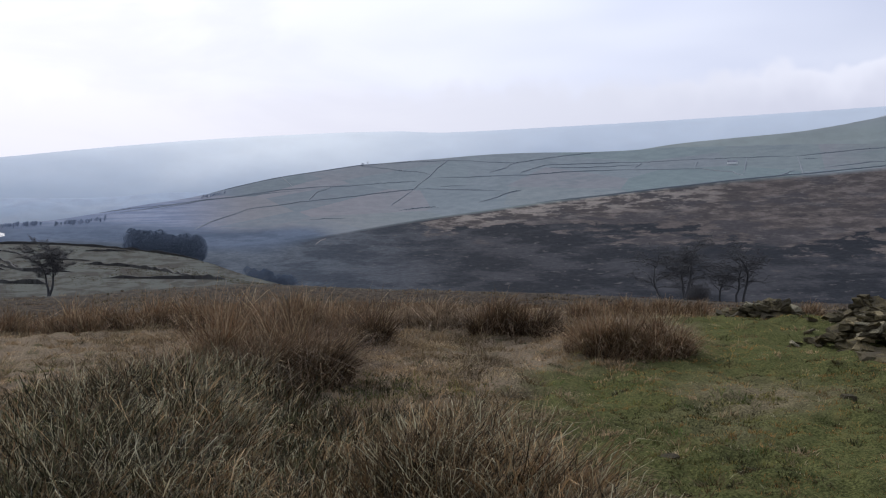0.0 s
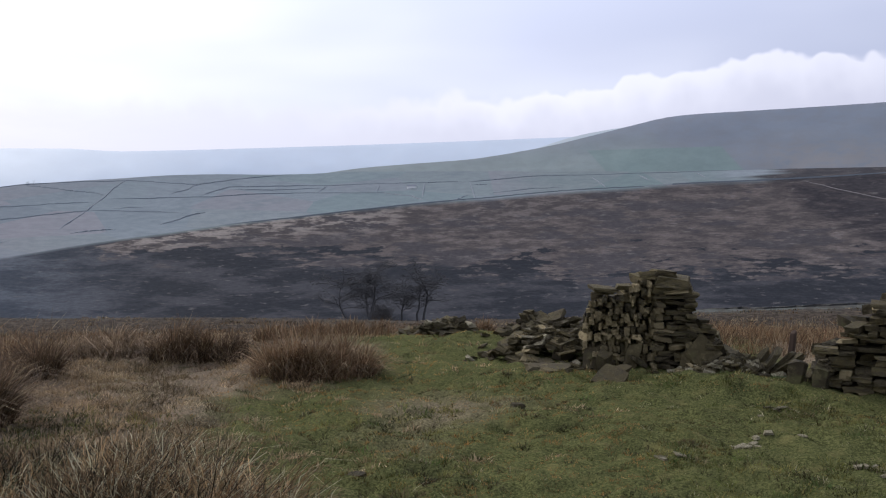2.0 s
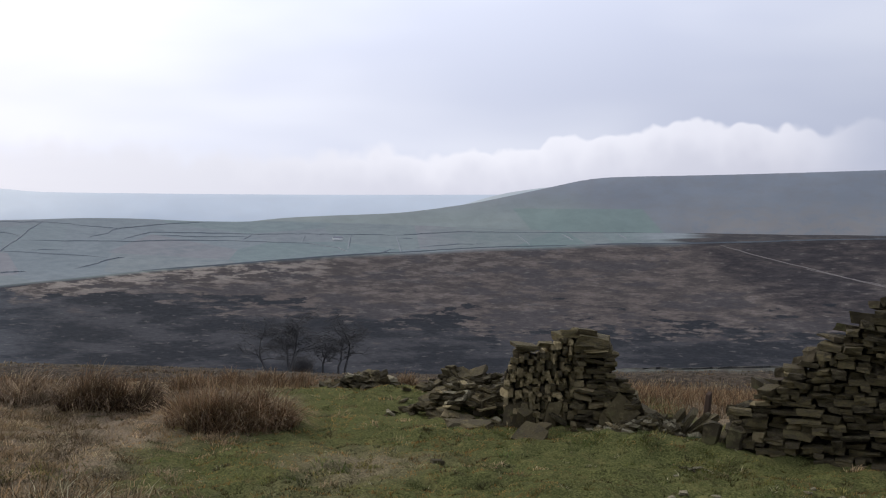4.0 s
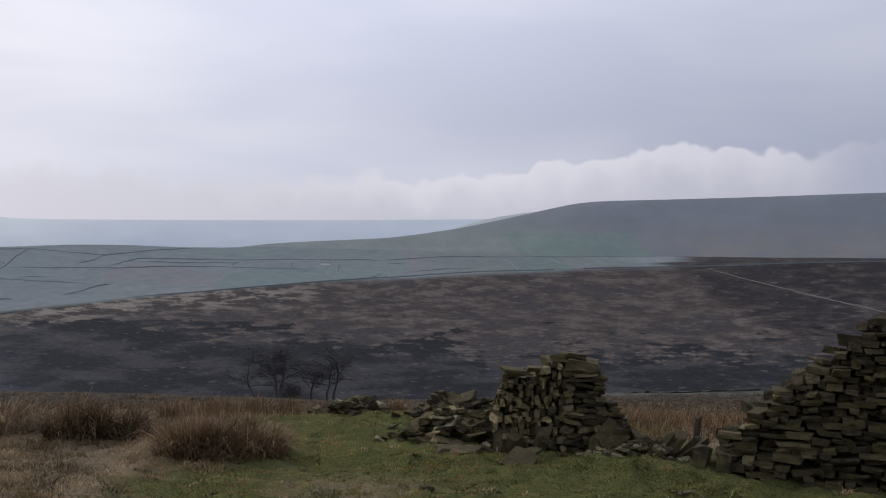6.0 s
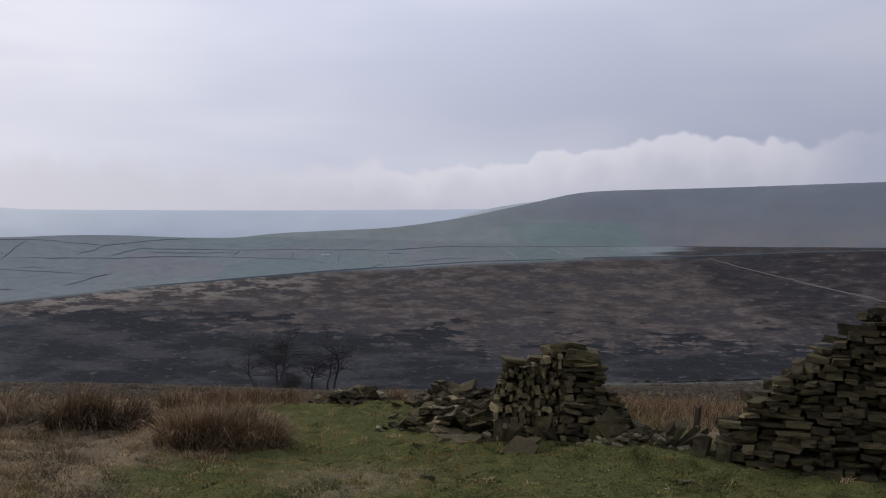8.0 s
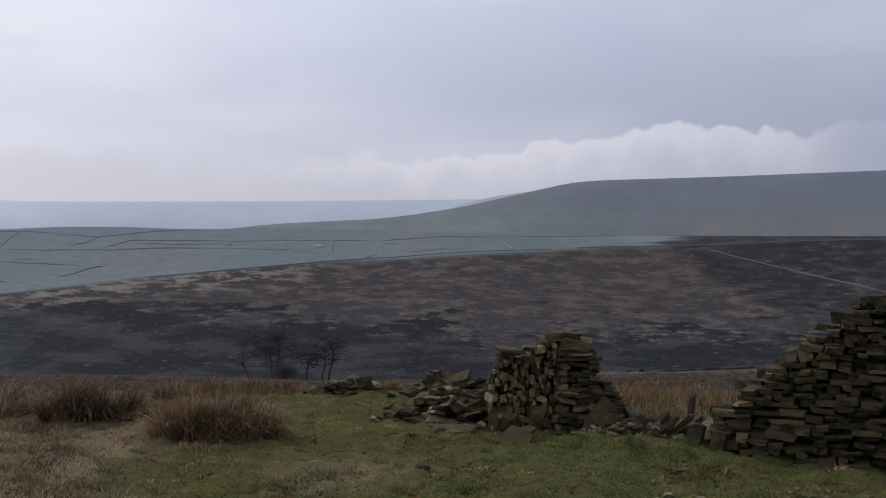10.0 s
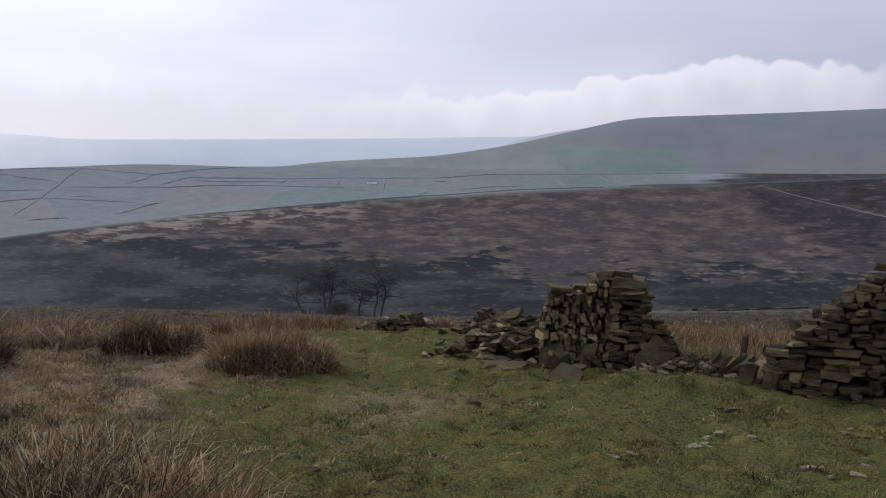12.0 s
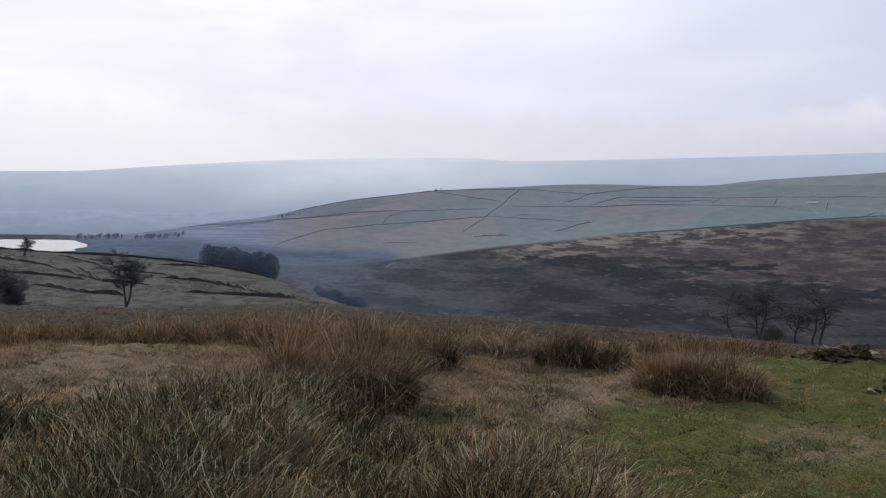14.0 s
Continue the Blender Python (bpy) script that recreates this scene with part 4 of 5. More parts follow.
def tufts(name, cx, cy, tones, per, height, wide, splay, foot, label, category, wind=(0.0, 0.0), segments=2, bend=1.7, bright=0.0, spread=0.3, crook=0.0):
    """Grass as tufts: blades that splay from common feet. cx, cy, tones, height: one value a tuft."""
    k = len(cx)
    t = np.repeat(np.arange(k), per)
    n = len(t)
    ang, out = np.random.rand(n) * 6.283, np.random.rand(n) ** 0.6
    x, y = cx[t] + np.cos(ang) * foot * out, cy[t] + np.sin(ang) * foot * out
    mag = splay * (0.25 + out) * (0.6 + 0.8 * np.random.rand(n))
    skew = ang + np.random.randn(n) * 0.9
    lean = np.stack([np.cos(skew) * mag + wind[0], np.sin(skew) * mag + wind[1]], -1)
    h = height[t] * (0.45 + 0.65 * np.random.rand(n))
    tone = tones[t] * (1 + spread * (np.random.rand(n, 1) - 0.5) * 2)
    lit = np.random.rand(n) < bright
    tone[lit] = pick(SILVER, int(lit.sum()))
    w_n = (wide if np.isscalar(wide) else wide[t]) * (0.6 + 0.8 * np.random.rand(n))
    return blades(name, np.stack([x, y, field_z(x, y) - 0.006], -1), h, w_n, lean, bend, tone, label, category, segments=segments, crook=crook)


# cropped turf: small tufts, green, olive and dry, with darker mossy ones
x, y, r = both(wedge(30000, 3.6, 13, -34, 60, 0.85), wedge(5000, 0.6, 9, 0, 360, 0.5))
g = greenness(x, y)
keep = np.random.rand(len(x)) < g * 0.95 + 0.05
x, y, r = x[keep], y[keep], r[keep]
n = len(x)
hue = np.clip(patchy(x, y, 5.0, 56) * 0.55 + patchy(x, y * 1.5, 13.0, 57) * 0.6 - 0.1 + 0.10 * np.random.randn(n), 0, 0.999)
tone = 0.65 * np.array(sorted(TURF))[(hue * len(TURF)).astype(int)] + 0.35 * pick(TURF, n)
tone *= (0.04 + 0.82 * patchy(x, y, 2.3, 5) + 0.85 * patchy(x, y * 1.6, 9.0, 55))[:, None]
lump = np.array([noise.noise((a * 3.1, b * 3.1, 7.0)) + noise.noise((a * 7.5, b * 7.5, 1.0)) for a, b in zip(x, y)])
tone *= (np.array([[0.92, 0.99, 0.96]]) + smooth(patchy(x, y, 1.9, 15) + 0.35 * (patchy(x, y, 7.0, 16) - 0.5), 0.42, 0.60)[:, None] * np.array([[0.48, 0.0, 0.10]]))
# relief shade put into the tint: hollows darker, lumps lighter
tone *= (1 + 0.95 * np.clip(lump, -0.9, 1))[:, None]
dry = smooth(patchy(x, y, 1.7, 8) + 0.25 * (patchy(x, y, 6.0, 81) - 0.5) + 0.22 * lump + 0.40 * dry_patch(x, y) + 0.11 - 0.24 * smooth(x - 0.25 * (y - 6), 2.3, 3.5) + 0.4 * np.exp(-((x - 4.7) ** 2 + (y - 6.2) ** 2) / 0.25) + 0.5 * np.exp(-((x - 4.75) ** 2 + (y - 7.0) ** 2) / 0.1), 0.41, 0.60) * 0.82 > np.random.rand(n)
tone[dry] = pick(STRAW, int(dry.sum())) * np.array((0.88, 0.64, 0.38))
tone *= ((1 + 0.28 * smooth(y, 5.8, 8.5)) * (1 - 0.15 * smooth(x, 2.8, 4.2)))[:, None]
tone *= (1 + 0.4 * np.exp(-((x - 4.55) / 0.7) ** 2 - ((y - 6.35) / 0.35) ** 2))[:, None]
dull = np.random.rand(n) < 0.03 + 0.8 * smooth(patchy(x, y * 1.8, 13.0, 91) * patchy(x, y, 4.0, 92), 0.25, 0.40)
tone[dull] = pick(DULL, int(dull.sum()))
fleck = np.random.rand(n) < 0.03
tone[fleck] = pick(SILVER, int(fleck.sum())) * 0.8
tall = (0.013 + 0.022 * np.random.rand(n) ** 2) * (0.6 + 0.8 * patchy(x, y, 4.5, 4))
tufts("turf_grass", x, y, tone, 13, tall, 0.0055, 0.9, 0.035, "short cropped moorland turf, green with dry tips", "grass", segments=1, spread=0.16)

# rank tufts in the turf
x, y, r = wedge(2600, 3.7, 12, -10, 58, 0.9)
keep = (greenness(x, y) > 0.4) & (patchy(x, y, 2.9, 52) > 0.42)
x, y = np.append(x[keep], np.random.randn(270) * 0.13 + np.repeat((4.34, 3.07, 3.96, 4.6, 2.0, 4.5, 4.95, 4.2, 4.8), 30)), np.append(y[keep], np.random.randn(270) * 0.09 + np.repeat((5.45, 4.76, 4.15, 5.9, 6.4, 6.35, 6.2, 6.6, 5.6), 30))
n = len(x)
tone = pick(TURF + TURF + DULL + [(0.25, 0.20, 0.11), (0.20, 0.175, 0.075)], n) * (0.7 + 0.7 * np.random.rand(n, 1))
tufts("rank_grass", x, y, tone, 26, 0.018 + 0.045 * np.random.rand(n) ** 2, 0.0055, 1.0, 0.07, "scattered taller tufts in the turf", "grass", bright=0.01)

# small dark tufts painted in for the shadowed hollows of turf and straw
x, y, r = wedge(700, 4.0, 11.5, -28, 56, 0.9)
keep = (sedge_cover(x, y) < 0.3) & (np.random.rand(len(x)) < 0.15 + 0.85 * smooth(patchy(x, y, 4.2, 63), 0.5, 0.7))
x, y = x[keep], y[keep]
n = len(x)
tone = pick(DULL + DULL + [(0.10, 0.075, 0.036), (0.05, 0.06, 0.022)], n)
tufts("dark_tufts", x, y, tone, 44, 0.018 + 0.035 * np.random.rand(n) ** 2, 0.006, 1.2, 0.055, "small dark tufts dotted over turf and straw", "grass")

# bleached rough grass, matted by wind
x, y, r = both(wedge(15000, 3.6, 14, -36, 30, 0.8), wedge(6000, 0.6, 9, 0, 360, 0.5))
g = greenness(x, y)
keep = np.random.rand(len(x)) < (1 - g) * (0.45 + 0.55 * patchy(x, y, 2.6, 14)) + 0.02
x, y, r = x[keep], y[keep], r[keep]
n = len(x)
tone = pick(STRAW, n) * np.array((1.04, 0.98, 0.98)) * (0.37 + 0.46 * patchy(x, y, 3.2, 6) + 0.50 * patchy(x, y, 8.0, 61))[:, None]
mossy = np.maximum(smooth(patchy(x, y, 2.0, 19), 0.55, 0.8) * 0.5 * (y < 8.3), np.exp(-((x + 0.35) / 0.5) ** 2 - ((y - 6.9) / 0.4) ** 2)) > np.random.rand(n)
tone[mossy] = pick(TURF + DULL, int(mossy.sum()))
# dark mossy tint at set spots, standing for shaded hollows in the straw
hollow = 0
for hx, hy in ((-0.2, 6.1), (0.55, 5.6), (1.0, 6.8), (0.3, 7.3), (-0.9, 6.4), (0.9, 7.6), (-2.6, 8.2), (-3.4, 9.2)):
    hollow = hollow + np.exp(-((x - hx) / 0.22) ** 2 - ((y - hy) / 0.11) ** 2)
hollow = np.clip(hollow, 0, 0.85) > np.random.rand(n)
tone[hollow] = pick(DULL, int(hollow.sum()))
tufts("straw_grass", x, y, tone, 22, (0.03 + 0.045 * np.random.rand(n)) * (0.5 + patchy(x, y, 2.6, 14)), 0.006, 1.1, 0.07, "bleached winter grass, straw-coloured and matted", "grass", (0.35, -0.1), 2)

# bleached tussocks: deeper tufts combed over by the wind, with brown feet
x, y, r = wedge(2600, 4.2, 13, -36, 26, 0.9)
keep = (np.random.rand(len(x)) < (1 - greenness(x, y)) * smooth(patchy(x, y, 3.1, 24), 0.42, 0.62)) & (sedge_cover(x, y) < 0.4)
x, y = x[keep], y[keep]
n = len(x)
tone = pick(STRAW + [(0.20, 0.15, 0.085), (0.13, 0.095, 0.05)], n) * (0.5 + 0.5 * patchy(x, y, 5.0, 25))[:, None]
tufts("straw_tussocks", x, y, tone, 46, 0.05 + 0.07 * np.random.rand(n), 0.005, 1.25, 0.10, "bleached tussocks of moor grass combed by wind", "grass", (0.45, -0.15), 3, 1.5, 0.02, 0.5)

# sedge and dead grass that fill the foreground, in tangled tussocks
x, y, r = both(wedge(4200, 3.3, 7.3, -42, 14, 1.0), wedge(1500, 2.4, 7.3, -100, -42, 1.0))
dens = sedge_cover(x, y) * (0.35 + 0.65 * smooth(patchy(x, y, 3.6, 31), 0.25, 0.6))
keep = np.random.rand(len(x)) < dens
x, y, r = x[keep], y[keep], r[keep]
n = len(x)
tone = pick(SEDGE, n, 0.35) * (0.38 + 0.95 * patchy(x, y, 4.0, 77))[:, None]
gr = np.maximum(0.2 * smooth(patchy(x, y, 2.1, 33), 0.5, 0.7), 0.42 * smooth(-x, 0.1, 0.9)) > np.random.rand(n)
tone[gr] = pick(SEDGE_GREEN, int(gr.sum()), 0.35) * 0.75
tufts("sedge", x, y, tone, 26, 0.12 + 0.28 * smooth(patchy(x, y, 3.6, 31), 0.2, 0.85) + 0.10 * np.random.rand(n), 0.0040 + 0.0006 * r, 0.62, 0.13, "tangled grey-brown sedge and dead grass", "sedge", (0.20, 0.03), 4, 1.5, 0.16, 0.9, 0.07)


def rush_clump(x, y, radius, height, count, label, tones=RUSH, wind=0.12, name="rush_clump", group="rush clumps", squash=0.7, spread=0.55):
    """A tussock of soft rush: stems that fan out from a tight foot, some bent over, some broken and pale."""
    n = int(count * 2.2)
    k = max(7, int(radius * 60))
    ca, cd = np.random.rand(k) * 6.283, np.sqrt(np.random.rand(k)) * radius
    t = np.random.randint(0, k, n)
    dx, dy = (np.cos(ca) * cd)[t] + np.random.randn(n) * 0.035, (np.sin(ca) * cd * squash)[t] + np.random.randn(n) * 0.03
    d = np.hypot(dx, dy / squash)
    px, py = x + dx, y + dy
    root = np.stack([px, py, field_z(px, py) - 0.02], -1)
    origin = Vector((x, y, ground_z(x, y)))
    fan = np.stack([dx, dy], -1) / radius * spread * 0.7 + (np.random.randn(k, 2) * 0.28)[t]
    wild = np.where(np.random.rand(n, 1) < 0.4, 0.75, 0.28)
    lean = fan + np.random.randn(n, 2) * wild + np.array([wind, 0])
    h = height * (0.3 + 0.75 * np.random.rand(n) ** 0.8) * np.clip(1.1 - 0.40 * (d / radius) ** 2, 0.4, 1.1) * (0.5 + 0.7 * np.random.rand(k))[t]
    tone = pick(tones, n, 0.6) * (0.5 + 0.9 * np.random.rand(k))[t][:, None]
    lit = np.random.rand(n) < 0.09
    tone[lit] = pick(STRAW, int(lit.sum()))
    dist = math.hypot(x, y)
    clump = thing(name, origin, label, "rush clump", group)
    # short stems darkened: the shade of the clump's foot put into their tint
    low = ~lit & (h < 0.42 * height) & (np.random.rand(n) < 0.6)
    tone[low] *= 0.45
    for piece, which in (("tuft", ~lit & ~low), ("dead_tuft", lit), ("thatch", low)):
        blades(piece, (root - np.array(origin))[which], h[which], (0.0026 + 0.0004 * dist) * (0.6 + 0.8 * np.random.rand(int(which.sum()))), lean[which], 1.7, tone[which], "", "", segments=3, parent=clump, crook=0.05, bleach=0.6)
    return clump
BROWN, DARKER = "russet-brown clump of soft rush on rough grass", "dark brown rush clump with a dense shaded foot"
DARK_RUSH = [(0.06, 0.033, 0.017), (0.095, 0.055, 0.028), (0.04, 0.024, 0.013), (0.15, 0.09, 0.048)]
PALE_RUSH = [(0.30, 0.225, 0.150), (0.22, 0.155, 0.095), (0.36, 0.28, 0.19), (0.14, 0.09, 0.052)]
GREY_RUSH = [(0.17, 0.105, 0.058), (0.22, 0.145, 0.082), (0.09, 0.060, 0.034), (0.19, 0.145, 0.09), (0.12, 0.095, 0.05), (0.36, 0.28, 0.18)]
WINDY = "tall grey-brown rush tussock bent by wind"
# the round clump on the turf, the dark ones, and those along the brow
rush_clump(1.31, 8.1, 0.25, 0.52, 1200, BROWN, spread=0.33)
rush_clump(1.60, 7.98, 0.26, 0.50, 1150, BROWN, spread=0.3)
rush_clump(1.87, 8.05, 0.20, 0.47, 850, BROWN, spread=0.33)
rush_clump(-0.71, 8.75, 0.17, 0.66, 1000, DARKER, DARK_RUSH, spread=0.4)
rush_clump(0.48, 9.22, 0.24, 0.44, 1400, DARKER, DARK_RUSH, spread=0.4)
rush_clump(0.84, 9.18, 0.24, 0.42, 1400, DARKER, DARK_RUSH, spread=0.4)
rush_clump(-1.05, 7.0, 0.26, 0.68, 1600, WINDY, DARK_RUSH + RUSH, 0.1, spread=0.4)
rush_clump(-1.45, 6.9, 0.26, 0.60, 1400, WINDY, DARK_RUSH + GREY_RUSH, 0.1)
rush_clump(-2.05, 7.0, 0.30, 0.42, 900, WINDY, GREY_RUSH, 0.1)
rush_clump(-2.75, 7.2, 0.30, 0.22, 500, WINDY, GREY_RUSH, 0.1)
rush_clump(-1.75, 7.35, 0.20, 0.84, 900, WINDY, RUSH, 0.0)
rush_clump(-1.35, 7.5, 0.20, 0.80, 800, WINDY, RUSH, 0.05)
for bx, by, br, bh in ((-6.3, 11.5, 0.4, 0.28), (-5.4, 10.6, 0.35, 0.26), (-4.9, 10.4, 0.35, 0.27), (-4.2, 10.5, 0.35, 0.27), (-3.7, 10.4, 0.35, 0.32), (-3.2, 10.3, 0.35, 0.33), (-2.7, 10.2, 0.35, 0.34), (-2.2, 10.0, 0.35, 0.35), (-1.75, 9.8, 0.35, 0.36),
                       (-1.3, 9.6, 0.35, 0.36), (-1.0, 9.4, 0.2, 0.3), (-0.45, 9.8, 0.3, 0.34), (-0.1, 9.7, 0.3, 0.33), (0.25, 9.7, 0.25, 0.32), (1.5, 10.3, 0.2, 0.28), (2.1, 10.9, 0.22, 0.28), (2.55, 11.0, 0.22, 0.28), (2.9, 11.1, 0.22, 0.26), (4.2, 10.9, 0.14, 0.26)):
    rush_clump(bx, by, br, bh * (1.45 if bx < -0.6 else 1.15 if bx < 1 else 0.95), 700, BROWN if abs(bx + 0.1) > 0.5 else WINDY, RUSH if abs(bx + 0.1) > 0.5 else PALE_RUSH, 0.1, spread=0.4)

# rushes that cover the brow and the ground beyond the wall
x, y, r = wedge(60000, 9.5, 24, -36, 19, 1.0)
turn_at = np.degrees(np.arctan2(x, y))
near_r = np.interp(turn_at, (-36, -22, -12, -5, 5, 12, 19), (11.6, 10.9, 10.0, 9.4, 9.5, 10.2, 11.3))
keep = np.random.rand(len(x)) < smooth(patchy(x, y, 2.2, 41), 0.25, 0.6) * smooth(r - near_r, 0, 0.4)
x, y, r, near_r = x[keep], y[keep], r[keep], near_r[keep]
n = len(x)
hgt = (0.12 + 0.27 * np.random.rand(n)) * (1 - 0.4 * smooth(turn_at[keep], -2, 4)) * (1 - 0.75 * smooth(r - near_r, 0.8, 2.5))
blades("brow_rushes", np.stack([x, y, field_z(x, y) - 0.02], -1), hgt, 0.002 + 0.0006 * r, np.random.randn(n, 2) * 0.25 + np.array([0.1, 0]), 1.5, pick(RUSH + RUSH + STRAW[3:4], n, 0.45) * 0.8, "brown rushes and bent along the brow of the hill", "rushes", segments=2)
# tussocky rough grazing between the brow and the pasture
x, y, r = wedge(7000, 13, 70, -40, 62, 0.8)
keep = (patchy(x, y, 0.5, 71) + 0.5 * (patchy(x, y, 1.9, 72) - 0.5) > 0.42) & (ground_far(x, y) > -40)
x, y, r = x[keep], y[keep], r[keep]
t = np.repeat(np.arange(len(x)), 9)
n = len(t)
px, py = x[t] + np.random.randn(n) * 0.16, y[t] + np.random.randn(n) * 0.16
tone = (pick(RUSH + STRAW + DULL, len(x), 0.3) * 0.62)[t] * (0.7 + 0.6 * np.random.rand(n, 1))
blades("rough_tussocks", np.stack([px, py, ground_far(px, py) - 0.03], -1), (0.05 + 0.15 * np.random.rand(len(x)) ** 2)[t] * (0.5 + 0.6 * np.random.rand(n)), 0.004 + 0.0007 * r[t], np.random.randn(n, 2) * 0.35 + np.array([0.15, 0]), 1.5, tone, "brown tussocks of rough grazing beyond the brow", "grass", segments=1)
x, y, r = wedge(6000, 101, 400, -38, -9, 0.8)
keep = patchy(x, y, 0.06, 73) + 0.6 * (patchy(x, y, 0.25, 74) - 0.5) > 0.45
x, y, r = x[keep], y[keep], r[keep]
t = np.repeat(np.arange(len(x)), 6)
n = len(t)
px, py = x[t] + np.random.randn(n) * 0.4, y[t] + np.random.randn(n) * 0.4
blades("pasture_rushes", np.stack([px, py, ground_far(px, py) - 0.05], -1), (0.10 + 0.22 * np.random.rand(len(x)))[t], 0.06 + 0.0006 * r[t], np.random.randn(n, 2) * 1.1, 1.3, pick(DULL + [(0.09, 0.075, 0.045)], n, 0.4), "dark rush tufts dotted over bleached pasture", "rushes", segments=1)
x, y, r = wedge(40000, 9.3, 15, 30, 60, 1.0)
keep = (np.random.rand(len(x)) < 0.8) & (x - y * 0.55 > 0.9)
x, y, r = x[keep], y[keep], r[keep]
n = len(x)
blades("wall_rushes", np.stack([x, y, field_z(x, y) - 0.02], -1), (0.05 + 0.17 * np.random.rand(n) ** 1.5) * (0.6 + 0.7 * patchy(x, y, 3.0, 44)), 0.0015 + 0.0005 * r, np.random.randn(n, 2) * 0.42 + np.array([0.1, 0]), 1.5, pick(RUSH + [(0.27, 0.20, 0.11)], n, 0.45) * (0.6 + 0.7 * patchy(x, y, 4.0, 45))[:, None], "orange-brown rushes growing behind the ruined wall", "rushes", segments=2)


# ---------------------------------------------------------------- trees
def tube(bm, points, radii, sides):
    rings = []
    for k, (p, r0) in enumerate(zip(points, radii)):
        d = (points[min(k + 1, len(points) - 1)] - points[max(k - 1, 0)]).normalized()
        u = d.orthogonal().normalized()
        v = d.cross(u)
        rings.append([bm.verts.new(p + (u * math.cos(6.283 * i / sides) + v * math.sin(6.283 * i / sides)) * r0) for i in range(sides)])
    for a, b in zip(rings, rings[1:]):
        for i in range(sides):
            bm.faces.new((a[i], a[(i + 1) % sides], b[(i + 1) % sides], b[i]))


def bare_tree(name, place, height, seed, label, stems=1, spread=0.8, lean=0.0, limbs_from=0.35, group="bare trees", twigs=4, fine=0.0018):
    """A leafless hill tree: crooked stems that fork, limbs that level out, and an open crown of fine twigs."""
    g = random.Random(seed)
    root = thing(name, place, label, "tree", group)
    trunk, crown = bmesh.new(), bmesh.new()

    def branch(bm, start, way, length, r0, steps, wander, rise):
        pts, rad, p, d = [start], [r0], start.copy(), way.normalized()
        for k in range(steps):
            d = (d + Vector((g.gauss(0, wander), g.gauss(0, wander), g.gauss(0, wander * 0.6) + rise))).normalized()
            p = p + d * (length / steps)
            pts.append(p.copy())
            rad.append(r0 * (1 - 0.8 * (k + 1) / steps))
        tube(bm, pts, rad, 5 if r0 > 0.05 else 3)
        return pts

    def spray(q, reach):
        for _ in range(twigs):
            a = g.uniform(0, 6.283)
            branch(crown, q, Vector((math.cos(a), math.sin(a), g.uniform(-0.25, 0.45))), reach * g.uniform(0.5, 1.2), height * fine, 3, 0.4, 0.0)

    for s in range(stems):
        off = Vector((g.uniform(-1, 1), g.uniform(-0.6, 0.6), 0)) * (0.08 * height * (stems > 1))
        stem = branch(trunk, off, Vector((lean + g.gauss(0, 0.25), g.gauss(0, 0.2), 1)), height * g.uniform(0.70, 0.86), height * 0.024, 9, 0.16, 0.06)
        for p in stem[int(9 * limbs_from):]:
            for _ in range(2):
                a = g.uniform(0, 6.283)
                limb = branch(crown, p, Vector((math.cos(a), math.sin(a), g.uniform(0.2, 0.9))), height * g.uniform(0.20, 0.38) * spread, height * 0.0065, 6, 0.3, -0.02)
                for q in limb[2:]:
                    spray(q, height * 0.12 * spread)
                    a = g.uniform(0, 6.283)
                    side = branch(crown, q, Vector((math.cos(a), math.sin(a), g.uniform(0, 0.6))), height * g.uniform(0.08, 0.17) * spread, height * 0.0035, 4, 0.35, 0.0)
                    for u in side[2:]:
                        spray(u, height * 0.08 * spread)
    part("trunk", trunk, BARK, root)
    part("crown", crown, BARK, root)
    return root


THORN = "leafless wind-bent hill tree with an open twiggy crown"
bare_tree("bare_tree", polar(13.5, 104), 7.8, 4, THORN, stems=1, spread=1.55, lean=-0.26, limbs_from=0.6, twigs=7, fine=0.0014)
bare_tree("bare_tree", polar(14.3, 105), 8.3, 9, THORN, stems=2, spread=1.4, lean=0.0, limbs_from=0.6, twigs=7, fine=0.0014)
bare_tree("bare_tree", polar(16.6, 108), 7.4, 14, THORN, stems=1, spread=1.3, lean=-0.12, limbs_from=0.6, twigs=7, fine=0.0014)
bare_tree("bare_tree", polar(17.4, 108), 7.8, 21, THORN, stems=2, spread=1.15, limbs_from=0.6, twigs=7, fine=0.0014)
bare_tree("bare_tree", polar(14.8, 112), 3.6, 24, "low leafless scrub between the trees", stems=6, spread=1.5, limbs_from=0.1, twigs=3)
bare_tree("bare_tree", polar(-22.8, 108), 6.6, 36, "single leafless tree with a rounded twiggy crown", stems=2, spread=1.0, limbs_from=0.45, twigs=9, fine=0.0026)
bare_tree("bare_tree", polar(-28.7, 104), 4.2, 37, "dark scrubby hawthorn on the hillside", stems=5, spread=1.2, limbs_from=0.1, twigs=5, fine=0.0028)
bare_tree("bare_tree", polar(-28.1, 330), 6.5, 39, "small leafless tree standing before the reservoir", stems=3, spread=1.1, twigs=5, fine=0.003)


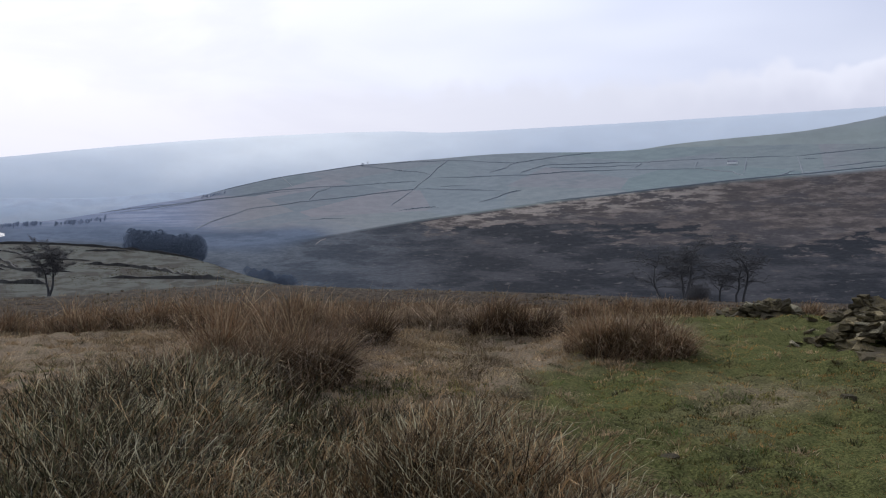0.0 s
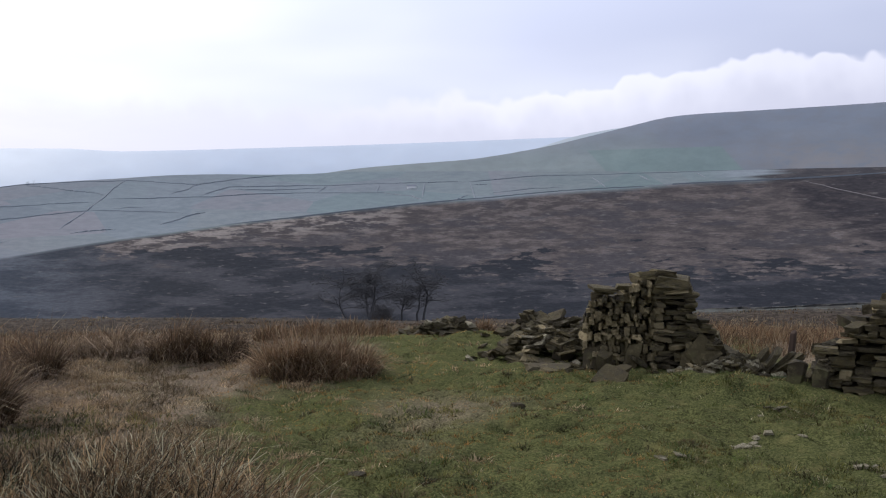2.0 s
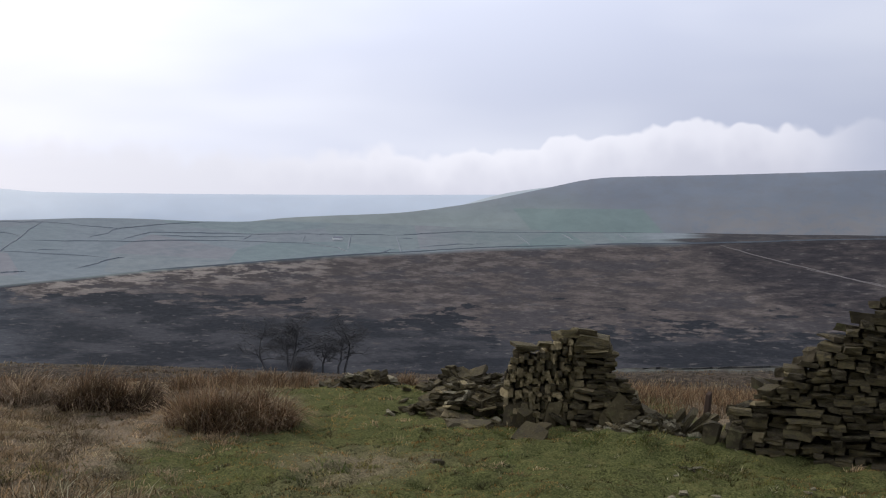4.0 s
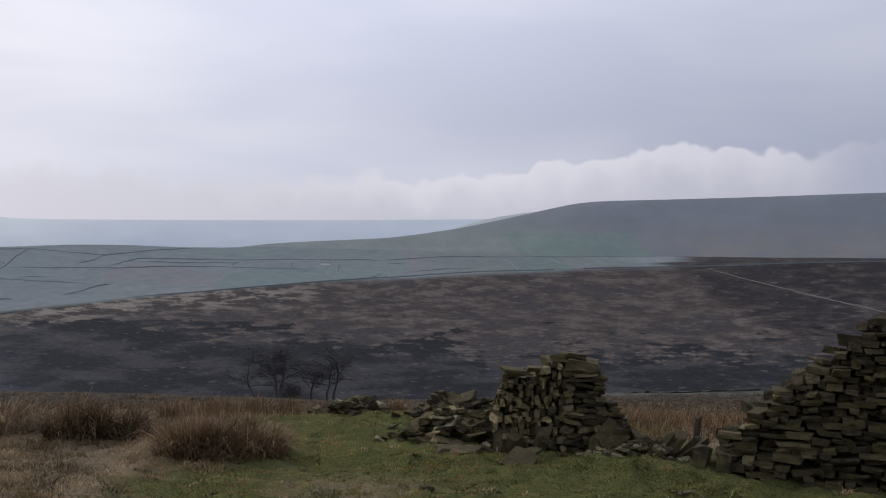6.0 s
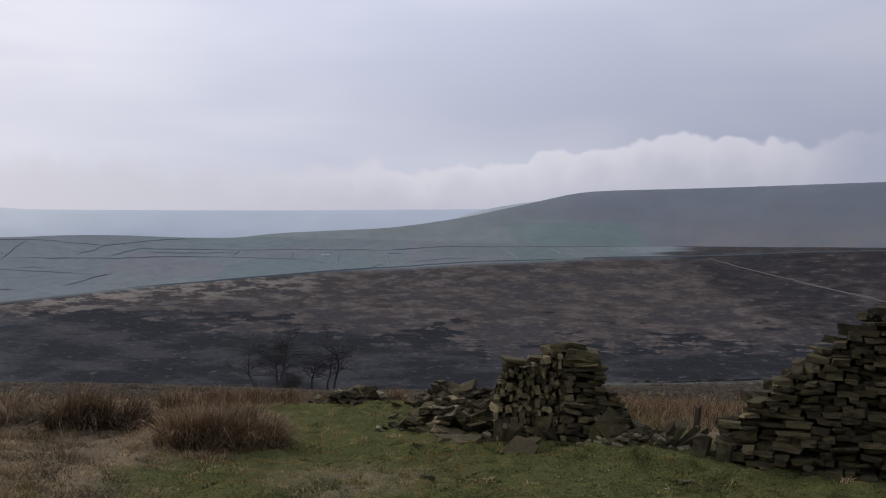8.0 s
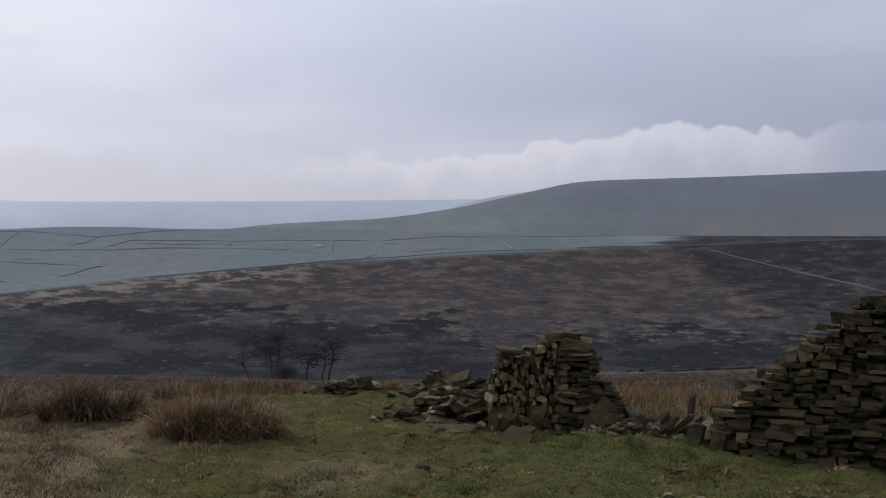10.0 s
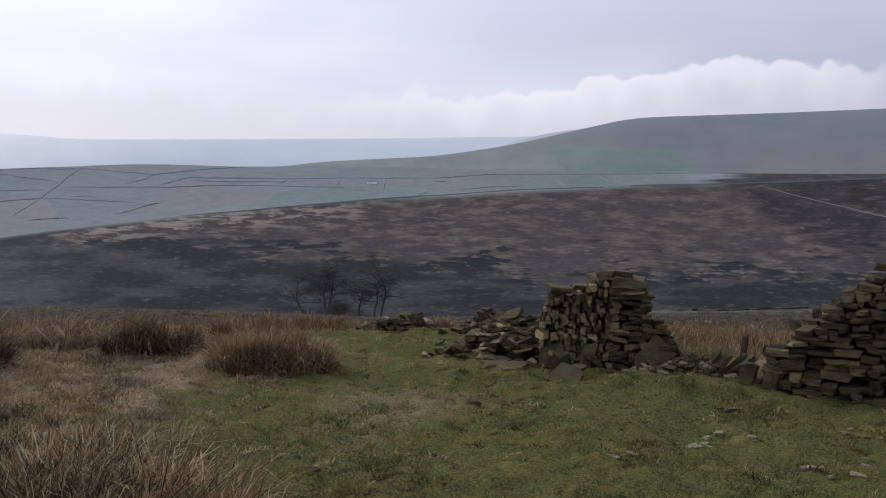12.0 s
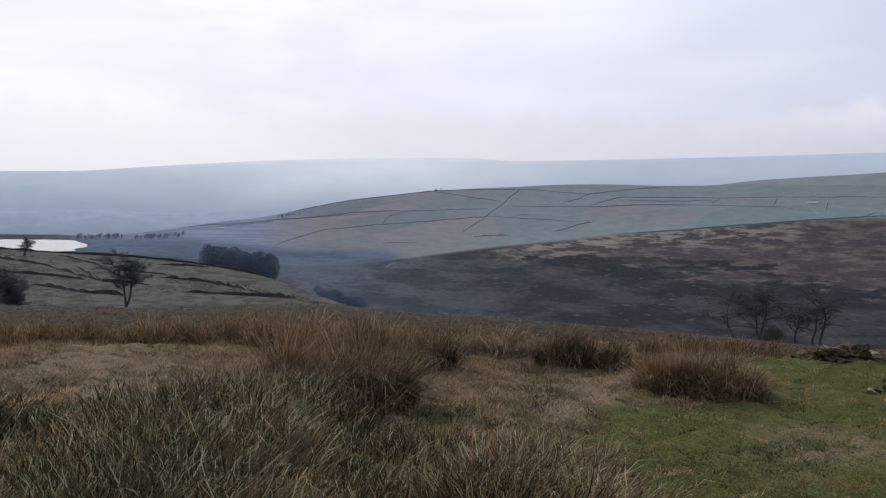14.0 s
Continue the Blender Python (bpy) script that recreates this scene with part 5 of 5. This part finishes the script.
def woodland(name, az0, az1, r, depth, height, count, label, seed, leafage=1300, mat=THICKET, leaf=0.024):
    """A far plantation: many small trees close together, one mass of twigs with uneven tops."""
    g = random.Random(seed)
    bm = bmesh.new()
    for _ in range(count):
        p = polar(g.uniform(az0, az1), r + g.uniform(0, depth))
        h = height * g.uniform(0.68, 1.08)
        tube(bm, [p, p + Vector((g.gauss(0, 0.3), g.gauss(0, 0.3), h * 0.8))], [0.22, 0.04], 3)
        for _ in range(leafage):
            a, f = g.uniform(0, 6.283), g.uniform(0.25, 1.0)
            w_f = h * 0.30 * math.sqrt(max(0.0, 1 - ((f - 0.62) / 0.38) ** 2)) * math.sqrt(g.random())
            q = p + Vector((math.cos(a) * w_f, math.sin(a) * w_f, h * f))
            d = Vector((g.gauss(0, 1), g.gauss(0, 1), g.gauss(0, 0.8))).normalized() * h * leaf
            e = d.orthogonal().normalized() * h * leaf * 0.3
            bm.faces.new([bm.verts.new(q + v) for v in (-d, e, d, -e)])
    me = bpy.data.meshes.new(name)
    bm.to_mesh(me)
    bm.free()
    me.materials.append(mat)
    return tagged(new(name, me), label, "woodland", kind="stuff")


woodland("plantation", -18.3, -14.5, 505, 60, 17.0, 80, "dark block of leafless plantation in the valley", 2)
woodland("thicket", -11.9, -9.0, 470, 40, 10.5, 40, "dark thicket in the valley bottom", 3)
# copse colour is mostly painted haze, paler and bluer than the twigs
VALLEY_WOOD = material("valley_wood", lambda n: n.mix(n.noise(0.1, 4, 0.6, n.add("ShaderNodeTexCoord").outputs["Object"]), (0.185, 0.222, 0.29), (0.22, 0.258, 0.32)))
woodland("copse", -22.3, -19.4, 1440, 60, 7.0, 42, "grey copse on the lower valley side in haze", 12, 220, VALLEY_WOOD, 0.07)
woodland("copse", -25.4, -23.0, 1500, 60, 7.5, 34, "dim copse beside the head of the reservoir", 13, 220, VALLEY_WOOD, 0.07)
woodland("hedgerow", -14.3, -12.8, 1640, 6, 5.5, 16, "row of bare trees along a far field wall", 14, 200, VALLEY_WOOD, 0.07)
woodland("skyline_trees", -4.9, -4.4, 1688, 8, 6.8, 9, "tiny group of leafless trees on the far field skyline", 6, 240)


# ---------------------------------------------------------------- far field walls and farm
def field_wall(points, height, thick, label, r_range, smooth_steps=6, ruin=0.2, mat=FAR_WALL):
    """A field wall laid over the land through places given by azimuth and elevation, found on the slope within r_range."""
    rr = np.geomspace(*r_range, 400)
    places = []
    for (a0, e0), (a1, e1) in zip(points, points[1:]):
        for k in range(smooth_steps):
            a, e = a0 + (a1 - a0) * k / smooth_steps, e0 + (e1 - e0) * k / smooth_steps + (0.03 if ruin < 0.5 else 0.008) * noise.noise((a0 * 3, e0, k * 0.7))
            places.append((a, e))
    places.append(points[-1])
    spots = []
    for a, e in places:
        slope = (land_height(np.full(400, a), rr) - EYE) / rr
        hit = np.argmax(slope >= math.tan(math.radians(e)))
        if slope[hit] < math.tan(math.radians(e)):
            hit = int(np.argmax(slope))
        p = polar(a, float(rr[hit]))
        p.z += swell(p.x, p.y)
        spots.append(p)
    bm = bmesh.new()
    rings = []
    for k, p in enumerate(spots):
        d = spots[min(k + 1, len(spots) - 1)] - spots[max(k - 1, 0)]
        s = Vector((d.y, -d.x, 0)).normalized() * thick / 2
        h = height * (1 + ruin * noise.noise(p * (0.02 if ruin < 0.5 else 0.25))) * min(1.0, 0.1 + k / 4, 0.1 + (len(spots) - 1 - k) / 4)
        rings.append([bm.verts.new(v) for v in (p - s - Vector((0, 0, 1)), p - s * 0.45 + Vector((0, 0, h)), p + s * 0.45 + Vector((0, 0, h)), p + s - Vector((0, 0, 1)))])
    for a, b in zip(rings, rings[1:]):
        for j in range(3):
            bm.faces.new((a[j], a[j + 1], b[j + 1], b[j]))
    me = bpy.data.meshes.new("field_wall")
    bm.to_mesh(me)
    bm.free()
    me.materials.append(mat)
    return tagged(new("field_wall", me), label, "stone wall", "field walls")


FAR_LINE, NEAR_LINE = "dark line of dry-stone wall between upland fields", "tumbledown dry-stone wall across rough pasture"
WEST_WALLS = (
    ((-14.72, -2.72), (-13.79, -2.32), (-11.58, -1.61), (-8.14, -1.27), (-3.52, -0.84), (-1.81, -0.73), (-1.37, -0.36), (-0.78, 0.11), (-0.33, 0.58), (0.41, 1.03)),
    ((-16.72, -1.47), (-14.41, -1.11), (-9.67, -0.54), (-5.51, -0.37), (-3.5, -0.26), (-1.37, -0.23)),
    ((-4.95, 0.76), (-3.48, 0.61), (-2.36, 0.42), (-1.35, 0.36), (-0.63, 0.17)),
    ((-9.81, 0.39), (-8.98, -0.38)),
    ((-8.14, -1.27), (-7.61, -0.76), (-6.38, -0.35)),
    ((-8, -2.37), (-5.74, -2.29)),
    ((-2.7, -1.94), (-1.26, -1.8), (-0.23, -1.76)),
    ((-3.25, -1.68), (-2.54, -1.22), (-1.81, -0.73)),
    ((-19.91, -1.59), (-17.68, -1.36), (-15.4, -1.17)),
    ((-13.73, -0.56), (-11.19, -0.02), (-8.95, 0.45), (-4.78, 0.81), (-3.47, 0.88)),
)
MID_WALLS = (
    ((-3.47, 0.88), (-1.77, 0.95), (0.86, 0.97), (2.82, 0.84), (4.36, 0.78), (5.77, 0.95), (7.36, 1.15), (9.29, 1.27)),
    ((-0.78, -0.02), (2.95, 0.01), (5.12, 0.03), (7.02, 0.16), (10.91, 0.22), (15.24, 0.18), (16.93, -0.06), (17.53, -0.26)),
    ((4.5, 0.13), (5.44, 0.43), (6.08, 0.59), (9.28, 0.62), (12.24, 0.62), (15.24, 0.76), (17.61, 0.75), (20.32, 0.78)),
    ((2.65, 0.2), (3.73, 0.46), (4.04, 0.69), (4.67, 0.85)),
    ((6.07, 0.46), (8.63, 0.39), (11.91, 0.49)),
    ((11.24, 0.26), (11.91, 0.62)),
    ((14.74, 0.18), (14.98, 0.69)),
    ((17.53, -0.09), (17.67, 0.75)),
    ((2.01, -1.56), (3.24, -1.25), (3.86, -1.03), (4.8, -0.84)),
    ((-1.81, -0.67), (0.53, -0.75), (3.86, -0.9)),
    ((-0.36, -0.58), (1.43, -0.47)),
)
EAST_WALLS = (
    ((20.32, 0.78), (22.02, 0.91), (24.06, 1.08), (27.44, 1.1), (36.78, 1.3)), ((21.68, 0.1), (24.06, 0.33), (25.93, 0.39)), ((20.39, 0.75), (20.69, -0.17)),
    ((20.49, 0.61), (21.51, 0.61)), ((19.3, -0.34), (20.32, 0.0)), ((27.61, 1.0), (28.45, 0.4)), ((30.33, 1.1), (31.06, 0.75)), ((33.5, 1.2), (34.2, 0.9)), ((-20.0, -1.75), (-13.92, -1.02), (-8.2, -0.55)),
)
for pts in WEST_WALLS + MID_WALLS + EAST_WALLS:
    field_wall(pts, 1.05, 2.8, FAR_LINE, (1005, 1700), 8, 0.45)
field_wall(((5.5, -1.62), (10.7, -1.17), (17.9, -0.45), (24, 0.05), (34, 0.62), (41, 0.86), (52, 1.28)), 1.1, 1.0, "dry-stone wall along the edge of the heather", (900, 1060))
for pts in (
    ((-34, -2.5), (-29.34, -2.69), (-26.15, -2.98), (-21.6, -3.25), (-18.3, -3.66), (-14.6, -4.38)), ((-33, -3.0), (-29.34, -3.3), (-27.28, -3.66), (-23.99, -4.67), (-21.43, -4.87)),
    ((-33, -3.9), (-29.03, -4.07), (-26.48, -4.32), (-24.83, -4.57)), ((-27.77, -4.78), (-25.0, -5.3), (-22.81, -5.5)), ((-21.08, -3.7), (-18.26, -3.83)),
    ((-21.08, -4.42), (-18.44, -4.71), (-16.45, -5.09), (-14.81, -5.5)), ((-25.49, -3.76), (-23.99, -4.67)), ((-26.31, -3.14), (-23.99, -3.78)), ((-24, -3.95), (-20.5, -4.3)), ((-20, -5.3), (-16, -5.55), (-13, -5.7)),
):
    field_wall(pts, 0.55, 0.7, NEAR_LINE, (101, 384), 16, 1.1, SPUR_WALL)
field_wall(((34.13, -6.78), (37.47, -6.66), (42.34, -6.26), (52, -5.8)), 0.5, 0.6, NEAR_LINE, (101, 384), 14, 0.9, SPUR_WALL)

PALE_TRACK = material("worn_track", lambda n: n.mix(n.noise(0.1, 4, 0.6, n.add("ShaderNodeTexCoord").outputs["Object"]), (0.10, 0.093, 0.092), (0.145, 0.13, 0.127)))
for pts in (((-7.75, -3.85), (-7.45, -3.62), (-7.1, -3.48)), ((39.56, 0.61), (41.65, 0.03), (46.62, -1.11), (49.88, -1.89), (53, -2.6)), ((44.2, -0.62), (46.3, -1.05), (48.41, -1.43))):
    track = field_wall(pts, 0.2, 3.0, "pale worn track across the heather", (600, 1000))
    track.name, track.data.materials[0] = "track", PALE_TRACK
    tagged(track, category="track", group="tracks", kind="structure")


def farm_building(p, length, width, height, yaw):
    root = thing("farmhouse", p, "white farm building with a grey slate roof among far fields", "farmhouse")
    root.rotation_euler = (0, 0, yaw)
    hl, hw = length / 2, width / 2
    bm = bmesh.new()
    bmesh.ops.create_cube(bm, size=1.0)
    for v in bm.verts:
        v.co = Vector((v.co.x * length, v.co.y * width, (v.co.z + 0.5) * height))
    part("wall", bm, RENDER, root)
    bm = bmesh.new()
    o, t = 0.4, 0.25
    prof = ((-hw - o, height - 0.2), (0, height + width * 0.36), (hw + o, height - 0.2), (hw + o, height - 0.2 + t), (0, height + width * 0.36 + t), (-hw - o, height - 0.2 + t))
    a = [bm.verts.new((-hl - 0.3, y, z)) for y, z in prof]
    b = [bm.verts.new((hl + 0.3, y, z)) for y, z in prof]
    for i in range(6):
        bm.faces.new((a[i], a[(i + 1) % 6], b[(i + 1) % 6], b[i]))
    bm.faces.new(a[::-1])
    bm.faces.new(b)
    part("roof", bm, SLATE, root)


farm_building(polar(16.9, 1330) + Vector((0, 0, 0.6)), 13, 5, 2.9, radians(-12))

# ---------------------------------------------------------------- small things by the ruin
post = thing("fence_post", on_ground(5.42, 6.72), "short weathered wooden post leaning in the rubble", "post")
bm = bmesh.new()
bmesh.ops.create_cube(bm, size=1.0)
for v in bm.verts:
    k = 0.85 if v.co.z > 0 else 1.0
    v.co = Vector((v.co.x * 0.055 * k, v.co.y * 0.05 * k, (v.co.z + 0.5) * 0.38 - 0.05 + (0.03 * v.co.x if v.co.z > 0 else 0)))
bmesh.ops.bevel(bm, geom=list(bm.edges), offset=0.006, segments=1, affect="EDGES")
part("shaft", bm, WOOD, post)
post.rotation_euler = (radians(3), radians(5), 0.4)


def loose_stone(x, y, size, turn, label, pale=False):
    me = rock.choice(PALE_STONES if pale else STONES)
    ob = new("loose_stone", me)
    ob.matrix_basis = Matrix.Translation(Vector((x, y, ground_z(x, y) + size[2] * 0.22))) @ pose(0, 0, 0, *turn) @ Matrix.Diagonal((*size, 1))
    return tagged(ob, label, "stone", "loose stones")


FLAT = "pale flat stone lying in the turf"
for fx, fy, fl, fw, fa in ((3.58, 4.85, 0.13, 0.06, 20), (3.70, 4.92, 0.09, 0.05, 35), (3.50, 4.80, 0.07, 0.05, -10), (3.64, 4.79, 0.06, 0.04, 60), (3.86, 4.98, 0.06, 0.045, -30), (4.02, 4.86, 0.05, 0.04, 10), (3.78, 5.0, 0.05, 0.035, 80), (3.44, 4.72, 0.05, 0.035, 15)):
    loose_stone(fx, fy, (fl, fw, 0.022), (4, 3, fa), FLAT, True)
# pale broken stone and lichened chips showing through the worn turf
for cx, cy, count, wide in ((4.30, 5.45, 8, 0.12), (3.07, 4.76, 4, 0.12), (3.98, 4.15, 6, 0.16), (4.72, 4.62, 4, 0.12)):
    for k in range(count):
        sx, sy = cx + rock.gauss(0, wide), cy + rock.gauss(0, wide * 0.5)
        lng = rock.uniform(0.025, 0.075)
        loose_stone(sx, sy, (lng, lng * rock.uniform(0.5, 0.9), rock.uniform(0.010, 0.018)), (rock.gauss(0, 10), rock.gauss(0, 10), rock.uniform(0, 180)), "small chip of stone in worn turf", rock.random() < 0.5)
loose_stone(3.55, 7.5, (0.30, 0.20, 0.06), (12, 5, 25), "flat slab of fallen gritstone in the grass")
loose_stone(3.80, 6.95, (0.30, 0.2, 0.10), (20, -18, 40), "tilted block of fallen gritstone in the grass")
loose_stone(2.7, 6.3, (0.09, 0.08, 0.05), (5, 5, 0), "small grey stone half sunk in the turf")
loose_stone(1.2, 5.1, (0.10, 0.07, 0.03), (0, 0, 30), "dark clod on the turf")
